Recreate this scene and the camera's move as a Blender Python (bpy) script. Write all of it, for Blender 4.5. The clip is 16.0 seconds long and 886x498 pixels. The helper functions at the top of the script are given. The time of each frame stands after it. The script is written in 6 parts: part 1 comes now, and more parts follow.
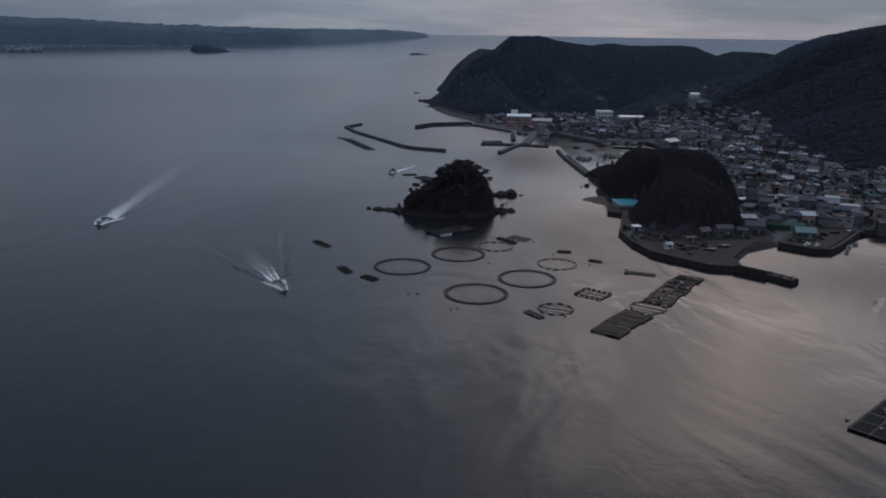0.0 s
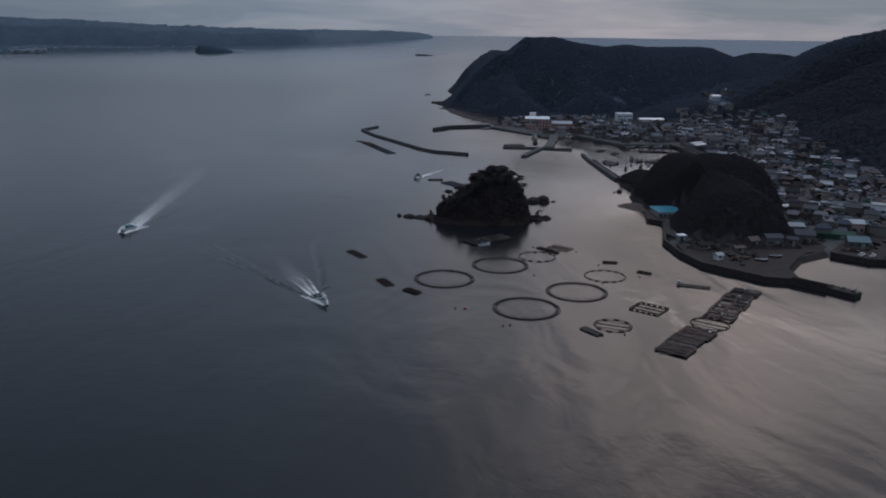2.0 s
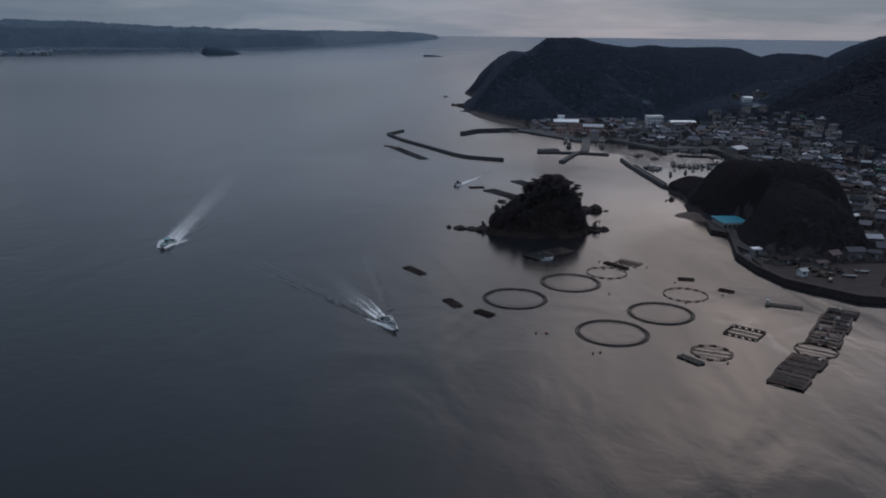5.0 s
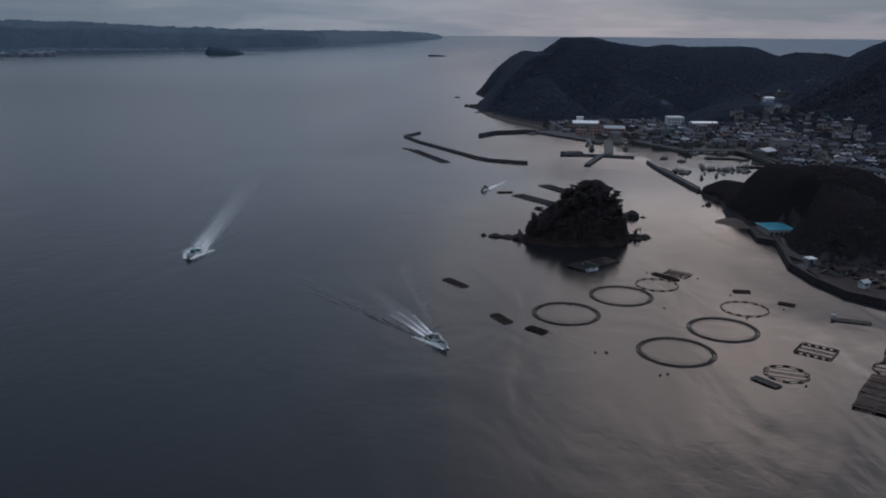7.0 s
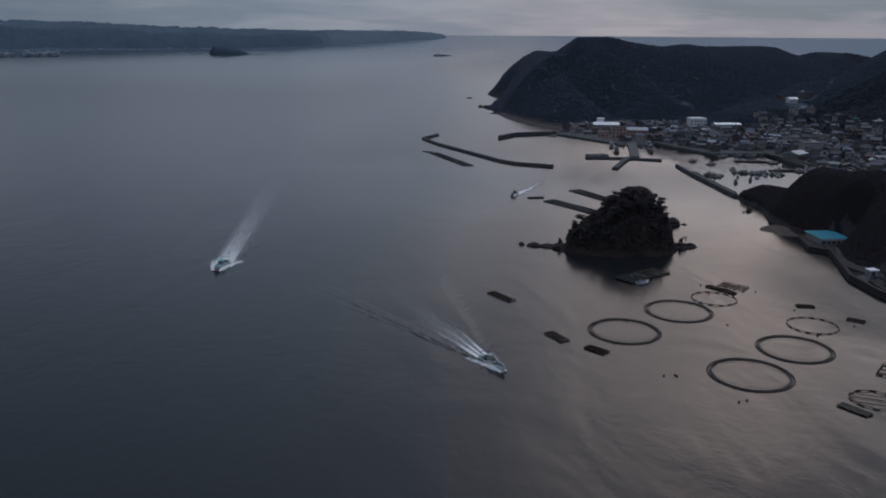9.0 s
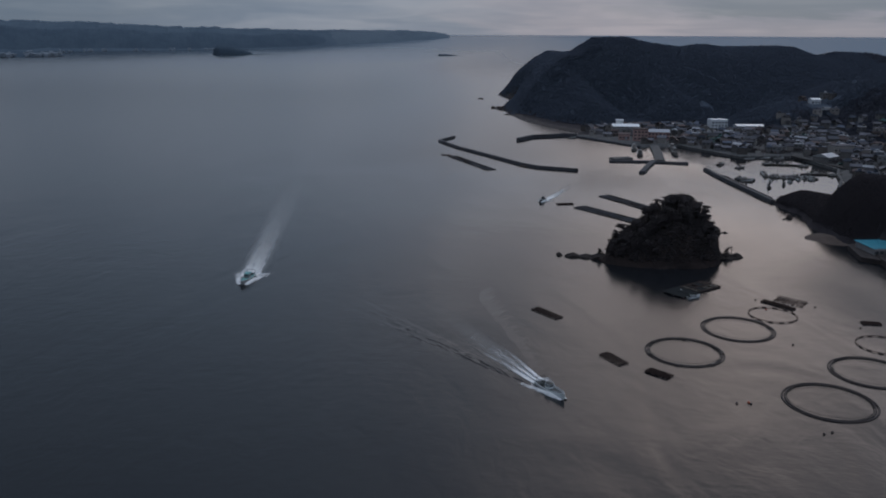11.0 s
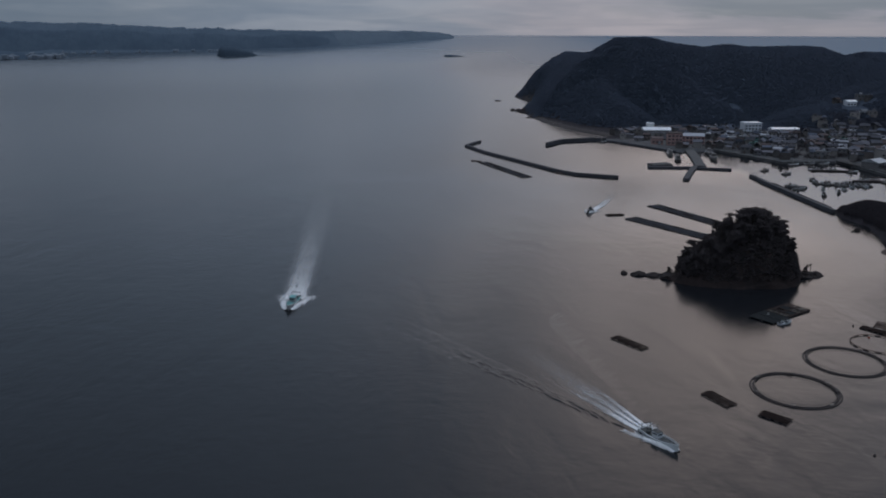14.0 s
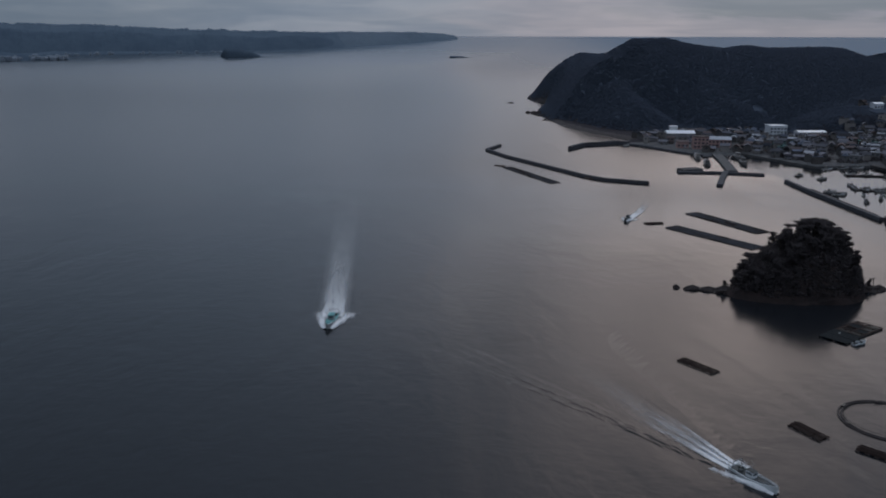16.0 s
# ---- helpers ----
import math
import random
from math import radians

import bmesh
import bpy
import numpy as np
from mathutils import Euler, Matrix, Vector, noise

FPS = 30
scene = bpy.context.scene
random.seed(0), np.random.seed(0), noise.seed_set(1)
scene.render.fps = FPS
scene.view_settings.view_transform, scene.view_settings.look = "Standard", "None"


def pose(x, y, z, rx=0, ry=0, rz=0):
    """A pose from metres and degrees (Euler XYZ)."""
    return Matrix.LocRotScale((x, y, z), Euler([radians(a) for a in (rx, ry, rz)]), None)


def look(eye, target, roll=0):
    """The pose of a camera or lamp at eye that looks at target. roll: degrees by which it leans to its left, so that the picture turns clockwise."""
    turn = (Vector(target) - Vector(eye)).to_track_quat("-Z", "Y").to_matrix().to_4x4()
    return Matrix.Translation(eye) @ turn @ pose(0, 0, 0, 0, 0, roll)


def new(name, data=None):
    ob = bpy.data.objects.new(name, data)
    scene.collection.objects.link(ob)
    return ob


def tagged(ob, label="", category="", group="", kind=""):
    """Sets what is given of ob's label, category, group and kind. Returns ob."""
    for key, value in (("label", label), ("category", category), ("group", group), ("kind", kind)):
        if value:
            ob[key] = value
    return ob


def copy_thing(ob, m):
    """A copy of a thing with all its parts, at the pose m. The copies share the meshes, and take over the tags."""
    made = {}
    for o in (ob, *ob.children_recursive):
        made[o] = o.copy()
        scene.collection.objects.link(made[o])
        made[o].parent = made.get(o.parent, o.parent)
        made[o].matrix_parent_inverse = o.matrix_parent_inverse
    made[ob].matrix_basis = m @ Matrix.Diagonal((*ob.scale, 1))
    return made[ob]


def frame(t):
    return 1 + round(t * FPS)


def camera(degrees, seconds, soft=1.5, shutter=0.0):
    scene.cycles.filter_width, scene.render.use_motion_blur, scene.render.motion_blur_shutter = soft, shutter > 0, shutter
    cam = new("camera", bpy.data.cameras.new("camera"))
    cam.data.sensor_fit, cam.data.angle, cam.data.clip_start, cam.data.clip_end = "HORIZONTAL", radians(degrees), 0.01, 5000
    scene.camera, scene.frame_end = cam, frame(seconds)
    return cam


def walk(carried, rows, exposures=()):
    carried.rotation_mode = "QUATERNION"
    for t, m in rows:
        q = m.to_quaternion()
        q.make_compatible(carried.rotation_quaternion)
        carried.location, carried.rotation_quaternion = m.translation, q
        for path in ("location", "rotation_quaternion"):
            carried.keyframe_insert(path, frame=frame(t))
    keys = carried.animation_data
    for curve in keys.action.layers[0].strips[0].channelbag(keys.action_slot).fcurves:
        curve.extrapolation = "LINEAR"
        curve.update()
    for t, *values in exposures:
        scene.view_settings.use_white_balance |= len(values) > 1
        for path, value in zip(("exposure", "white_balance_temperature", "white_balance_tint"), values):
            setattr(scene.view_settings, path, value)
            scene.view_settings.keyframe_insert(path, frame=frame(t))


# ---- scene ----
FOV = 56.62
cam = camera(FOV, 16.0, soft=1.9)

# seconds, x, y, z, yaw to the left, pitch, lean to the left
ROWS = [
    (0.0, 0.00, -0.00, 100.00, -0.000, -14.897, 0.786),
    (1.0, -9.00, 8.00, 100.06, 0.037, -14.875, 0.792),
    (2.0, -17.92, 15.90, 100.12, 0.072, -14.846, 0.777),
    (3.0, -26.96, 23.80, 100.18, 0.123, -14.837, 0.736),
    (4.0, -36.01, 31.79, 100.29, 0.154, -14.820, 0.685),
    (6.5, -57.88, 52.26, 100.72, 0.224, -14.839, 0.448),
    (7.5, -66.33, 61.34, 100.82, 0.259, -14.872, 0.418),
    (8.5, -75.06, 70.54, 100.85, 0.302, -14.885, 0.377),
    (9.0, -79.36, 75.17, 100.86, 0.323, -14.885, 0.355),
    (11.5, -98.64, 98.69, 101.31, 0.399, -14.926, 0.242),
    (12.5, -106.73, 108.31, 101.40, 0.409, -14.920, 0.180),
    (13.5, -114.78, 117.97, 101.45, 0.416, -14.912, 0.130),
    (14.5, -123.07, 127.53, 101.45, 0.413, -14.869, 0.086),
    (15.5, -131.60, 136.92, 101.44, 0.430, -14.839, 0.058),
    (16.0, -136.06, 141.64, 101.43, 0.466, -14.822, 0.059),
]


def aim(x, y, z, yaw, pitch, lean):
    a, p = radians(yaw), radians(pitch)
    return look((x, y, z), (x - math.sin(a) * math.cos(p), y + math.cos(a) * math.cos(p), z + math.sin(p)), lean)


walk(cam, [(r[0], aim(*r[1:])) for r in ROWS], exposures=[(0.0, -3.56)])

# ---------------------------------------------------------------- light
SUN_AZ, SUN_EL = radians(20.0), radians(21)      # to the right of straight ahead, above the horizon
SUN_DIR = Vector((math.sin(SUN_AZ) * math.cos(SUN_EL), math.cos(SUN_AZ) * math.cos(SUN_EL), math.sin(SUN_EL)))


class Nodes:
    """A short way to write node trees."""

    def __init__(self, tree):
        self.tree = tree
        tree.nodes.clear()

    def add(self, kind, **sets):
        n = self.tree.nodes.new(kind)
        for k, v in sets.items():
            if k == "operation":
                n.operation = v
            elif k == "data_type":
                n.data_type = v
            elif k == "blend_type":
                n.blend_type = v
            elif k == "sky_type":
                n.sky_type = v
        return n

    def link(self, a, b):
        self.tree.links.new(a, b)

    def put(self, socket, v):
        if isinstance(v, bpy.types.NodeSocket):
            self.link(v, socket)
        else:
            socket.default_value = v

    def math(self, op, a, b=0.0, clamp=False):
        n = self.add("ShaderNodeMath", operation=op)
        n.use_clamp = clamp
        self.put(n.inputs[0], a)
        self.put(n.inputs[1], b)
        return n.outputs[0]

    def vmath(self, op, a, b=(0, 0, 0)):
        n = self.add("ShaderNodeVectorMath", operation=op)
        self.put(n.inputs[0], a)
        self.put(n.inputs[1], b)
        return n.outputs["Value"] if op in ("DOT_PRODUCT", "DISTANCE") else n.outputs[0]

    def mix(self, f, a, b, blend="MIX"):
        n = self.add("ShaderNodeMix", data_type="RGBA", blend_type=blend)
        self.put(n.inputs[0], f)
        self.put(n.inputs[6], a)
        self.put(n.inputs[7], b)
        return n.outputs[2]

    def noise(self, vec, scale, detail=4.0, rough=0.55, warp=0.0):
        n = self.add("ShaderNodeTexNoise")
        self.link(vec, n.inputs["Vector"])
        n.inputs["Scale"].default_value = scale
        n.inputs["Detail"].default_value = detail
        n.inputs["Roughness"].default_value = rough
        n.inputs["Distortion"].default_value = warp
        return n.outputs["Fac"]

    def span(self, v, a, b, c=0.0, d=1.0, smooth=True):
        n = self.add("ShaderNodeMapRange")
        n.interpolation_type = "SMOOTHSTEP" if smooth else "LINEAR"
        self.put(n.inputs[0], v)
        for i, x in enumerate((a, b, c, d)):
            n.inputs[i + 1].default_value = x
        return n.outputs[0]


def rgb(r, g, b):
    return (r, g, b, 1.0)


def make_world():
    w = bpy.data.worlds.new("dusk_sky")
    w.use_nodes = True
    scene.world = w
    n = Nodes(w.node_tree)
    at = n.add("ShaderNodeTexCoord").outputs["Generated"]
    way = n.vmath("NORMALIZE", at)
    sep = n.add("ShaderNodeSeparateXYZ")
    n.link(way, sep.inputs[0])
    up = sep.outputs[2]
    sky = n.add("ShaderNodeTexSky", sky_type="NISHITA")
    sky.sun_disc = False
    sky.sun_elevation, sky.sun_rotation = SUN_EL, SUN_AZ
    sky.air_density, sky.dust_density = 1.0, 0.6
    clear = n.mix(1.0, sky.outputs[0], rgb(0.035, 0.040, 0.050), "MULTIPLY")
    # cloud deck, seen in perspective
    lift = n.math("ADD", n.math("ABSOLUTE", up), 0.10)
    flat = n.add("ShaderNodeCombineXYZ")
    n.link(n.math("DIVIDE", sep.outputs[0], lift), flat.inputs[0])
    n.link(n.math("DIVIDE", sep.outputs[1], lift), flat.inputs[1])
    puffs = n.noise(flat.outputs[0], 0.75, 4.5, 0.5, 0.8)
    heaps = n.add("ShaderNodeMapping")
    n.link(way, heaps.inputs[0])
    heaps.inputs["Scale"].default_value = (3.4, 3.4, 13.0)
    puffs = n.math("ADD", n.math("MULTIPLY", puffs, 0.45), n.math("MULTIPLY", n.noise(heaps.outputs[0], 1.0, 5.0, 0.55, 0.4), 0.55))
    thick = n.span(puffs, 0.36, 0.64)
    toward = n.vmath("DOT_PRODUCT", way, tuple(SUN_DIR))
    glow = n.math("POWER", n.math("MAXIMUM", toward, 0.0), 24.0)
    glow = n.math("MULTIPLY", glow, n.span(up, 0.06, 0.30, 0.06, 1.0))
    side = n.span(n.vmath("DOT_PRODUCT", way, (math.sin(SUN_AZ + 0.25), math.cos(SUN_AZ + 0.25), 0.0)), 0.25, 1.0)
    low = n.span(up, 0.04, 0.30, 1.0, 0.0)
    band = n.span(n.math("SUBTRACT", up, n.math("MULTIPLY", side, 0.07)), 0.04, 0.10, 1.0, 0.0)
    pale = n.mix(side, rgb(0.43, 0.53, 0.66), rgb(0.425, 0.48, 0.59))
    # soft streaks of cloud over the horizon, paler and pinker between them
    streak = n.add("ShaderNodeMapping")
    n.link(way, streak.inputs[0])
    streak.inputs["Scale"].default_value = (5.0, 5.0, 34.0)
    wisp = n.noise(streak.outputs[0], 1.0, 5.0, 0.6, 0.6)
    pale = n.mix(1.0, pale, n.mix(n.span(wisp, 0.36, 0.64), rgb(0.95, 0.965, 0.985), rgb(1.055, 1.035, 1.02)), "MULTIPLY")
    # the deck is closed and blue-grey to one side, thin and rosy ahead, and a dark bank lies over a bright gap on the other
    across = n.math("ADD", sep.outputs[0], n.math("MULTIPLY", n.math("SUBTRACT", wisp, 0.5), 0.30))
    pale = n.mix(1.0, pale, n.mix(n.span(across, -0.02, 0.16), rgb(0.90, 0.95, 0.97), rgb(1.22, 1.12, 1.08)), "MULTIPLY")
    bank = n.span(n.math("ADD", up, n.math("MULTIPLY", n.math("SUBTRACT", wisp, 0.5), 0.085)), 0.008, 0.019)
    bank = n.math("MULTIPLY", bank, n.span(across, 0.17, 0.30))
    pale = n.mix(bank, pale, rgb(0.34, 0.41, 0.50))
    deck = n.mix(side, rgb(0.63, 0.77, 0.98), rgb(0.90, 0.97, 1.12))
    deck = n.mix(band, deck, pale)
    deck = n.mix(1.0, deck, n.mix(thick, rgb(1.22, 1.16, 1.13), rgb(0.76, 0.81, 0.87)), "MULTIPLY")
    high = n.mix(thick, rgb(0.40, 0.54, 0.75), rgb(0.32, 0.44, 0.61))
    # the deck is thinner and brighter overhead
    high = n.mix(n.span(up, 0.50, 0.92), high, rgb(1.20, 1.44, 1.84))
    cover = n.mix(low, high, deck)
    # a little brighter straight ahead than to either side
    cover = n.mix(1.0, cover, n.mix(n.span(sep.outputs[0], -0.48, -0.12), rgb(0.90, 0.88, 0.87), rgb(1.20, 1.16, 1.14)), "MULTIPLY")
    cover = n.mix(1.0, cover, n.mix(n.span(sep.outputs[0], -0.08, 0.12), rgb(1.0, 1.0, 1.0), rgb(0.90, 0.91, 0.93)), "MULTIPLY")
    warm = n.mix(1.0, rgb(2.34, 2.05, 2.04), n.mix(thick, rgb(1.85, 1.79, 1.71), rgb(0.45, 0.47, 0.50)), "MULTIPLY")
    # a wide cool sheen round the warm break in the clouds
    sheen = n.math("MULTIPLY", n.math("POWER", n.math("MAXIMUM", toward, 0.0), 4.0), n.span(up, 0.04, 0.26, 0.08, 0.54))
    cover = n.mix(sheen, cover, rgb(1.08, 1.36, 1.76))
    lit = n.mix(glow, cover, warm)
    both = n.mix(0.9, clear, lit)
    bg = n.add("ShaderNodeBackground")
    n.link(both, bg.inputs[0])
    bg.inputs[1].default_value = 5.6
    out = n.add("ShaderNodeOutputWorld")
    n.link(bg.outputs[0], out.inputs[0])


make_world()
sun = new("sun", bpy.data.lights.new("sun", "SUN"))
sun.data.energy, sun.data.angle, sun.data.color = 0.5, radians(40), (1.0, 0.90, 0.82)
sun.matrix_world = look(SUN_DIR * 900, (0, 0, 0))


# ---------------------------------------------------------------- materials
def material(name, a, b, rough=0.8, size=1.0, bump=0.1, metal=0.0, fine=6.0, stain=None, spec=0.5, shift=0.0):
    """A surface that varies between the colours a and b at two scales; size: metres of the larger patches."""
    m = bpy.data.materials.new(name)
    m.use_nodes = True
    n = Nodes(m.node_tree)
    at = n.add("ShaderNodeTexCoord").outputs["Object"]
    if shift:
        info = n.add("ShaderNodeObjectInfo")
        piece = n.add("ShaderNodeNewGeometry").outputs["Random Per Island"]
        own = n.math("FRACT", n.math("ADD", info.outputs["Random"], piece))
        rnd = n.add("ShaderNodeCombineXYZ")
        n.link(n.math("MULTIPLY", own, 90.0), rnd.inputs[0])
        at = n.vmath("ADD", at, rnd.outputs[0])
    big = n.noise(at, 1.0 / size, 4.0, 0.6)
    small = n.noise(at, fine / size, 3.0, 0.6)
    both = n.math("ADD", n.math("MULTIPLY", big, 0.65), n.math("MULTIPLY", small, 0.35))
    col = n.mix(n.span(both, 0.36, 0.64), rgb(*a), rgb(*b))
    if stain:
        mark = n.span(n.noise(at, 0.35 / size, 6.0, 0.7, 0.8), 0.56, 0.68)
        col = n.mix(n.math("MULTIPLY", mark, 0.75), col, rgb(*stain))
    if shift:
        tone = n.span(own, 0.0, 1.0, 1.0 - shift, 1.0 + shift, smooth=False)
        bright = n.add("ShaderNodeCombineXYZ")
        for i in range(3):
            n.link(tone, bright.inputs[i])
        col = n.mix(1.0, col, bright.outputs[0], "MULTIPLY")
    p = n.add("ShaderNodeBsdfPrincipled")
    n.link(col, p.inputs["Base Color"])
    p.inputs["Metallic"].default_value = metal
    p.inputs["Specular IOR Level"].default_value = spec
    n.link(n.span(small, 0.3, 0.7, max(0.05, rough - 0.1), min(1.0, rough + 0.1)), p.inputs["Roughness"])
    if bump:
        bn = n.add("ShaderNodeBump")
        bn.inputs["Strength"].default_value = 0.6
        bn.inputs["Distance"].default_value = bump
        n.link(both, bn.inputs["Height"])
        n.link(bn.outputs[0], p.inputs["Normal"])
    out = n.add("ShaderNodeOutputMaterial")
    n.link(p.outputs[0], out.inputs[0])
    return m


def leafy(name, a, b, size=5.0):
    """Foliage: soft patches of tone over the slope, finer ones from crown to crown."""
    m = bpy.data.materials.new(name)
    m.use_nodes = True
    n = Nodes(m.node_tree)
    geo = n.add("ShaderNodeNewGeometry")
    at = n.add("ShaderNodeTexCoord").outputs["Object"]
    tone = n.math("ADD", n.math("MULTIPLY", geo.outputs["Random Per Island"], 0.22), n.math("MULTIPLY", n.noise(at, 1.0 / size, 5.0, 0.6), 0.56))
    tone = n.math("ADD", tone, n.math("MULTIPLY", n.noise(at, 1.3, 3.0, 0.6), 0.22))
    col = n.mix(n.span(tone, 0.25, 0.75), rgb(*a), rgb(*b))
    p = n.add("ShaderNodeBsdfPrincipled")
    n.link(col, p.inputs["Base Color"])
    p.inputs["Roughness"].default_value = 0.85
    p.inputs["Specular IOR Level"].default_value = 0.08
    # leaves in a clump catch the light together, and let some of it through
    soft = n.vmath("ADD", n.vmath("MULTIPLY", geo.outputs["Normal"], (0.08, 0.08, 0.08)), (0.0, -0.14, 0.85))
    n.link(n.vmath("NORMALIZE", soft), p.inputs["Normal"])
    glow = n.add("ShaderNodeBsdfTranslucent")
    n.link(col, glow.inputs["Color"])
    both = n.add("ShaderNodeMixShader")
    both.inputs[0].default_value = 0.5
    n.link(p.outputs[0], both.inputs[1])
    n.link(glow.outputs[0], both.inputs[2])
    out = n.add("ShaderNodeOutputMaterial")
    n.link(both.outputs[0], out.inputs[0])
    return m


def water_material():
    m = bpy.data.materials.new("sea_water")
    m.use_nodes = True
    n = Nodes(m.node_tree)
    at = n.add("ShaderNodeTexCoord").outputs["Object"]
    # slicks: long calm streaks between ruffled water
    drawn = n.add("ShaderNodeMapping")
    n.link(at, drawn.inputs[0])
    drawn.inputs["Rotation"].default_value = (0, 0, radians(35))
    drawn.inputs["Scale"].default_value = (1.0, 0.45, 1.0)
    slick = n.noise(drawn.outputs[0], 0.009, 4.0, 0.5, 1.6)
    calm = n.math("MULTIPLY", n.span(slick, 0.42, 0.62), n.span(n.vmath("DISTANCE", at, (60.0, 300.0, 0.0)), 250.0, 700.0, 1.0, 0.15))
    ruffle = n.math("ADD", n.math("MULTIPLY", n.noise(at, 0.22, 4.0, 0.6, 0.3), 1.0), n.math("MULTIPLY", n.noise(at, 0.9, 3.0, 0.6), 0.25))
    chop = n.noise(drawn.outputs[0], 0.13, 3.0, 0.6, 0.8)
    ruffle = n.math("ADD", ruffle, n.math("MULTIPLY", chop, 1.7))
    swell = n.noise(drawn.outputs[0], 0.022, 2.2, 0.42, 1.6)
    height = n.math("ADD", n.math("MULTIPLY", n.math("MULTIPLY", ruffle, n.span(n.vmath("DISTANCE", at, (70.0, 270.0, 0.0)), 120.0, 420.0, 0.65, 1.0)), n.span(calm, 0.0, 1.0, 0.080, 0.060)), n.math("MULTIPLY", swell, n.span(n.vmath("DISTANCE", at, (95.0, 235.0, 0.0)), 60.0, 260.0, 1.1, 0.25)))
    where = n.add("ShaderNodeSeparateXYZ")
    n.link(at, where.inputs[0])
    # still water inside the harbour walls
    lee = n.math("MULTIPLY", n.span(where.outputs[0], 66.0, 100.0), n.span(where.outputs[1], 715.0, 760.0))
    shelter = n.math("MULTIPLY", n.span(where.outputs[0], 97.0, 107.0), n.span(where.outputs[1], 585.0, 600.0))
    shelter = n.math("MULTIPLY", n.math("MAXIMUM", shelter, lee), n.span(where.outputs[1], 850.0, 900.0, 0.70, 0.0))
    height = n.math("MULTIPLY", height, n.math("SUBTRACT", 1.0, n.math("MULTIPLY", shelter, 0.85)))
    bn = n.add("ShaderNodeBump")
    bn.inputs["Strength"].default_value = 1.0
    bn.inputs["Distance"].default_value = 1.0
    n.link(height, bn.inputs["Height"])
    # a breeze in the harbour mouth turns the wave faces seaward
    breeze = n.math("MULTIPLY", n.span(where.outputs[1], 640.0, 800.0), n.span(where.outputs[0], -260.0, -20.0))
    breeze = n.math("MULTIPLY", breeze, n.math("SUBTRACT", 1.0, shelter))
    breeze = n.math("MAXIMUM", breeze, n.span(n.vmath("DISTANCE", at, (135.0, 395.0, 0.0)), 65.0, 110.0, 1.2, 0.0))
    facing = n.add("ShaderNodeCombineXYZ")
    n.link(n.math("SUBTRACT", n.math("MULTIPLY", breeze, -0.07), n.math("ADD", n.span(where.outputs[1], 1300.0, 2600.0, 0.0, 0.060), n.span(n.vmath("DISTANCE", at, (0.0, 425.0, 0.0)), 60.0, 200.0, 0.035, 0.0))), facing.inputs[1])
    facing.inputs[2].default_value = 1.0
    n.link(n.vmath("NORMALIZE", facing.outputs[0]), bn.inputs["Normal"])
    # the water stays level far out, where the sheet is lifted to the horizon
    p = n.add("ShaderNodeBsdfPrincipled")
    depth = n.mix(n.noise(at, 0.004, 3.0), rgb(0.0108, 0.0118, 0.0140), rgb(0.0148, 0.0158, 0.0182))
    smooth = n.math("MAXIMUM", n.span(n.vmath("DISTANCE", at, (95.0, 245.0, 0.0)), 40.0, 150.0, 0.115, 0.0), n.math("MULTIPLY", shelter, 0.11))
    # ruffled by a boat that has gone by
    ruffled = n.span(n.vmath("DISTANCE", at, (205.0, 300.0, 0.0)), 30.0, 95.0, 0.16, 0.0)
    n.link(n.math("ADD", n.math("SUBTRACT", n.span(calm, 0.0, 1.0, 0.185, 0.165), smooth), ruffled), p.inputs["Roughness"])
    p.inputs["IOR"].default_value = 1.333
    # haze colour over the water behind the headland; hides most of the reflected sky
    haze_far = n.math("MULTIPLY", n.span(where.outputs[1], 1250.0, 3000.0), n.span(where.outputs[0], -350.0, 800.0))
    # the same painted haze, thinner, over all the farthest water
    haze_far = n.math("MAXIMUM", haze_far, n.span(where.outputs[1], 2400.0, 4600.0, 0.0, 0.6))
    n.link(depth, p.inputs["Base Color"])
    haze_blue = n.add("ShaderNodeBsdfDiffuse")
    haze_blue.inputs["Color"].default_value = rgb(0.170, 0.228, 0.282)
    n.link(bn.outputs[0], p.inputs["Normal"])
    out = n.add("ShaderNodeOutputMaterial")
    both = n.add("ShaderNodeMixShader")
    n.link(n.math("MULTIPLY", haze_far, 0.90), both.inputs[0])
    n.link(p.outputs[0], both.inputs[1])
    n.link(haze_blue.outputs[0], both.inputs[2])
    n.link(both.outputs[0], out.inputs[0])
    return m


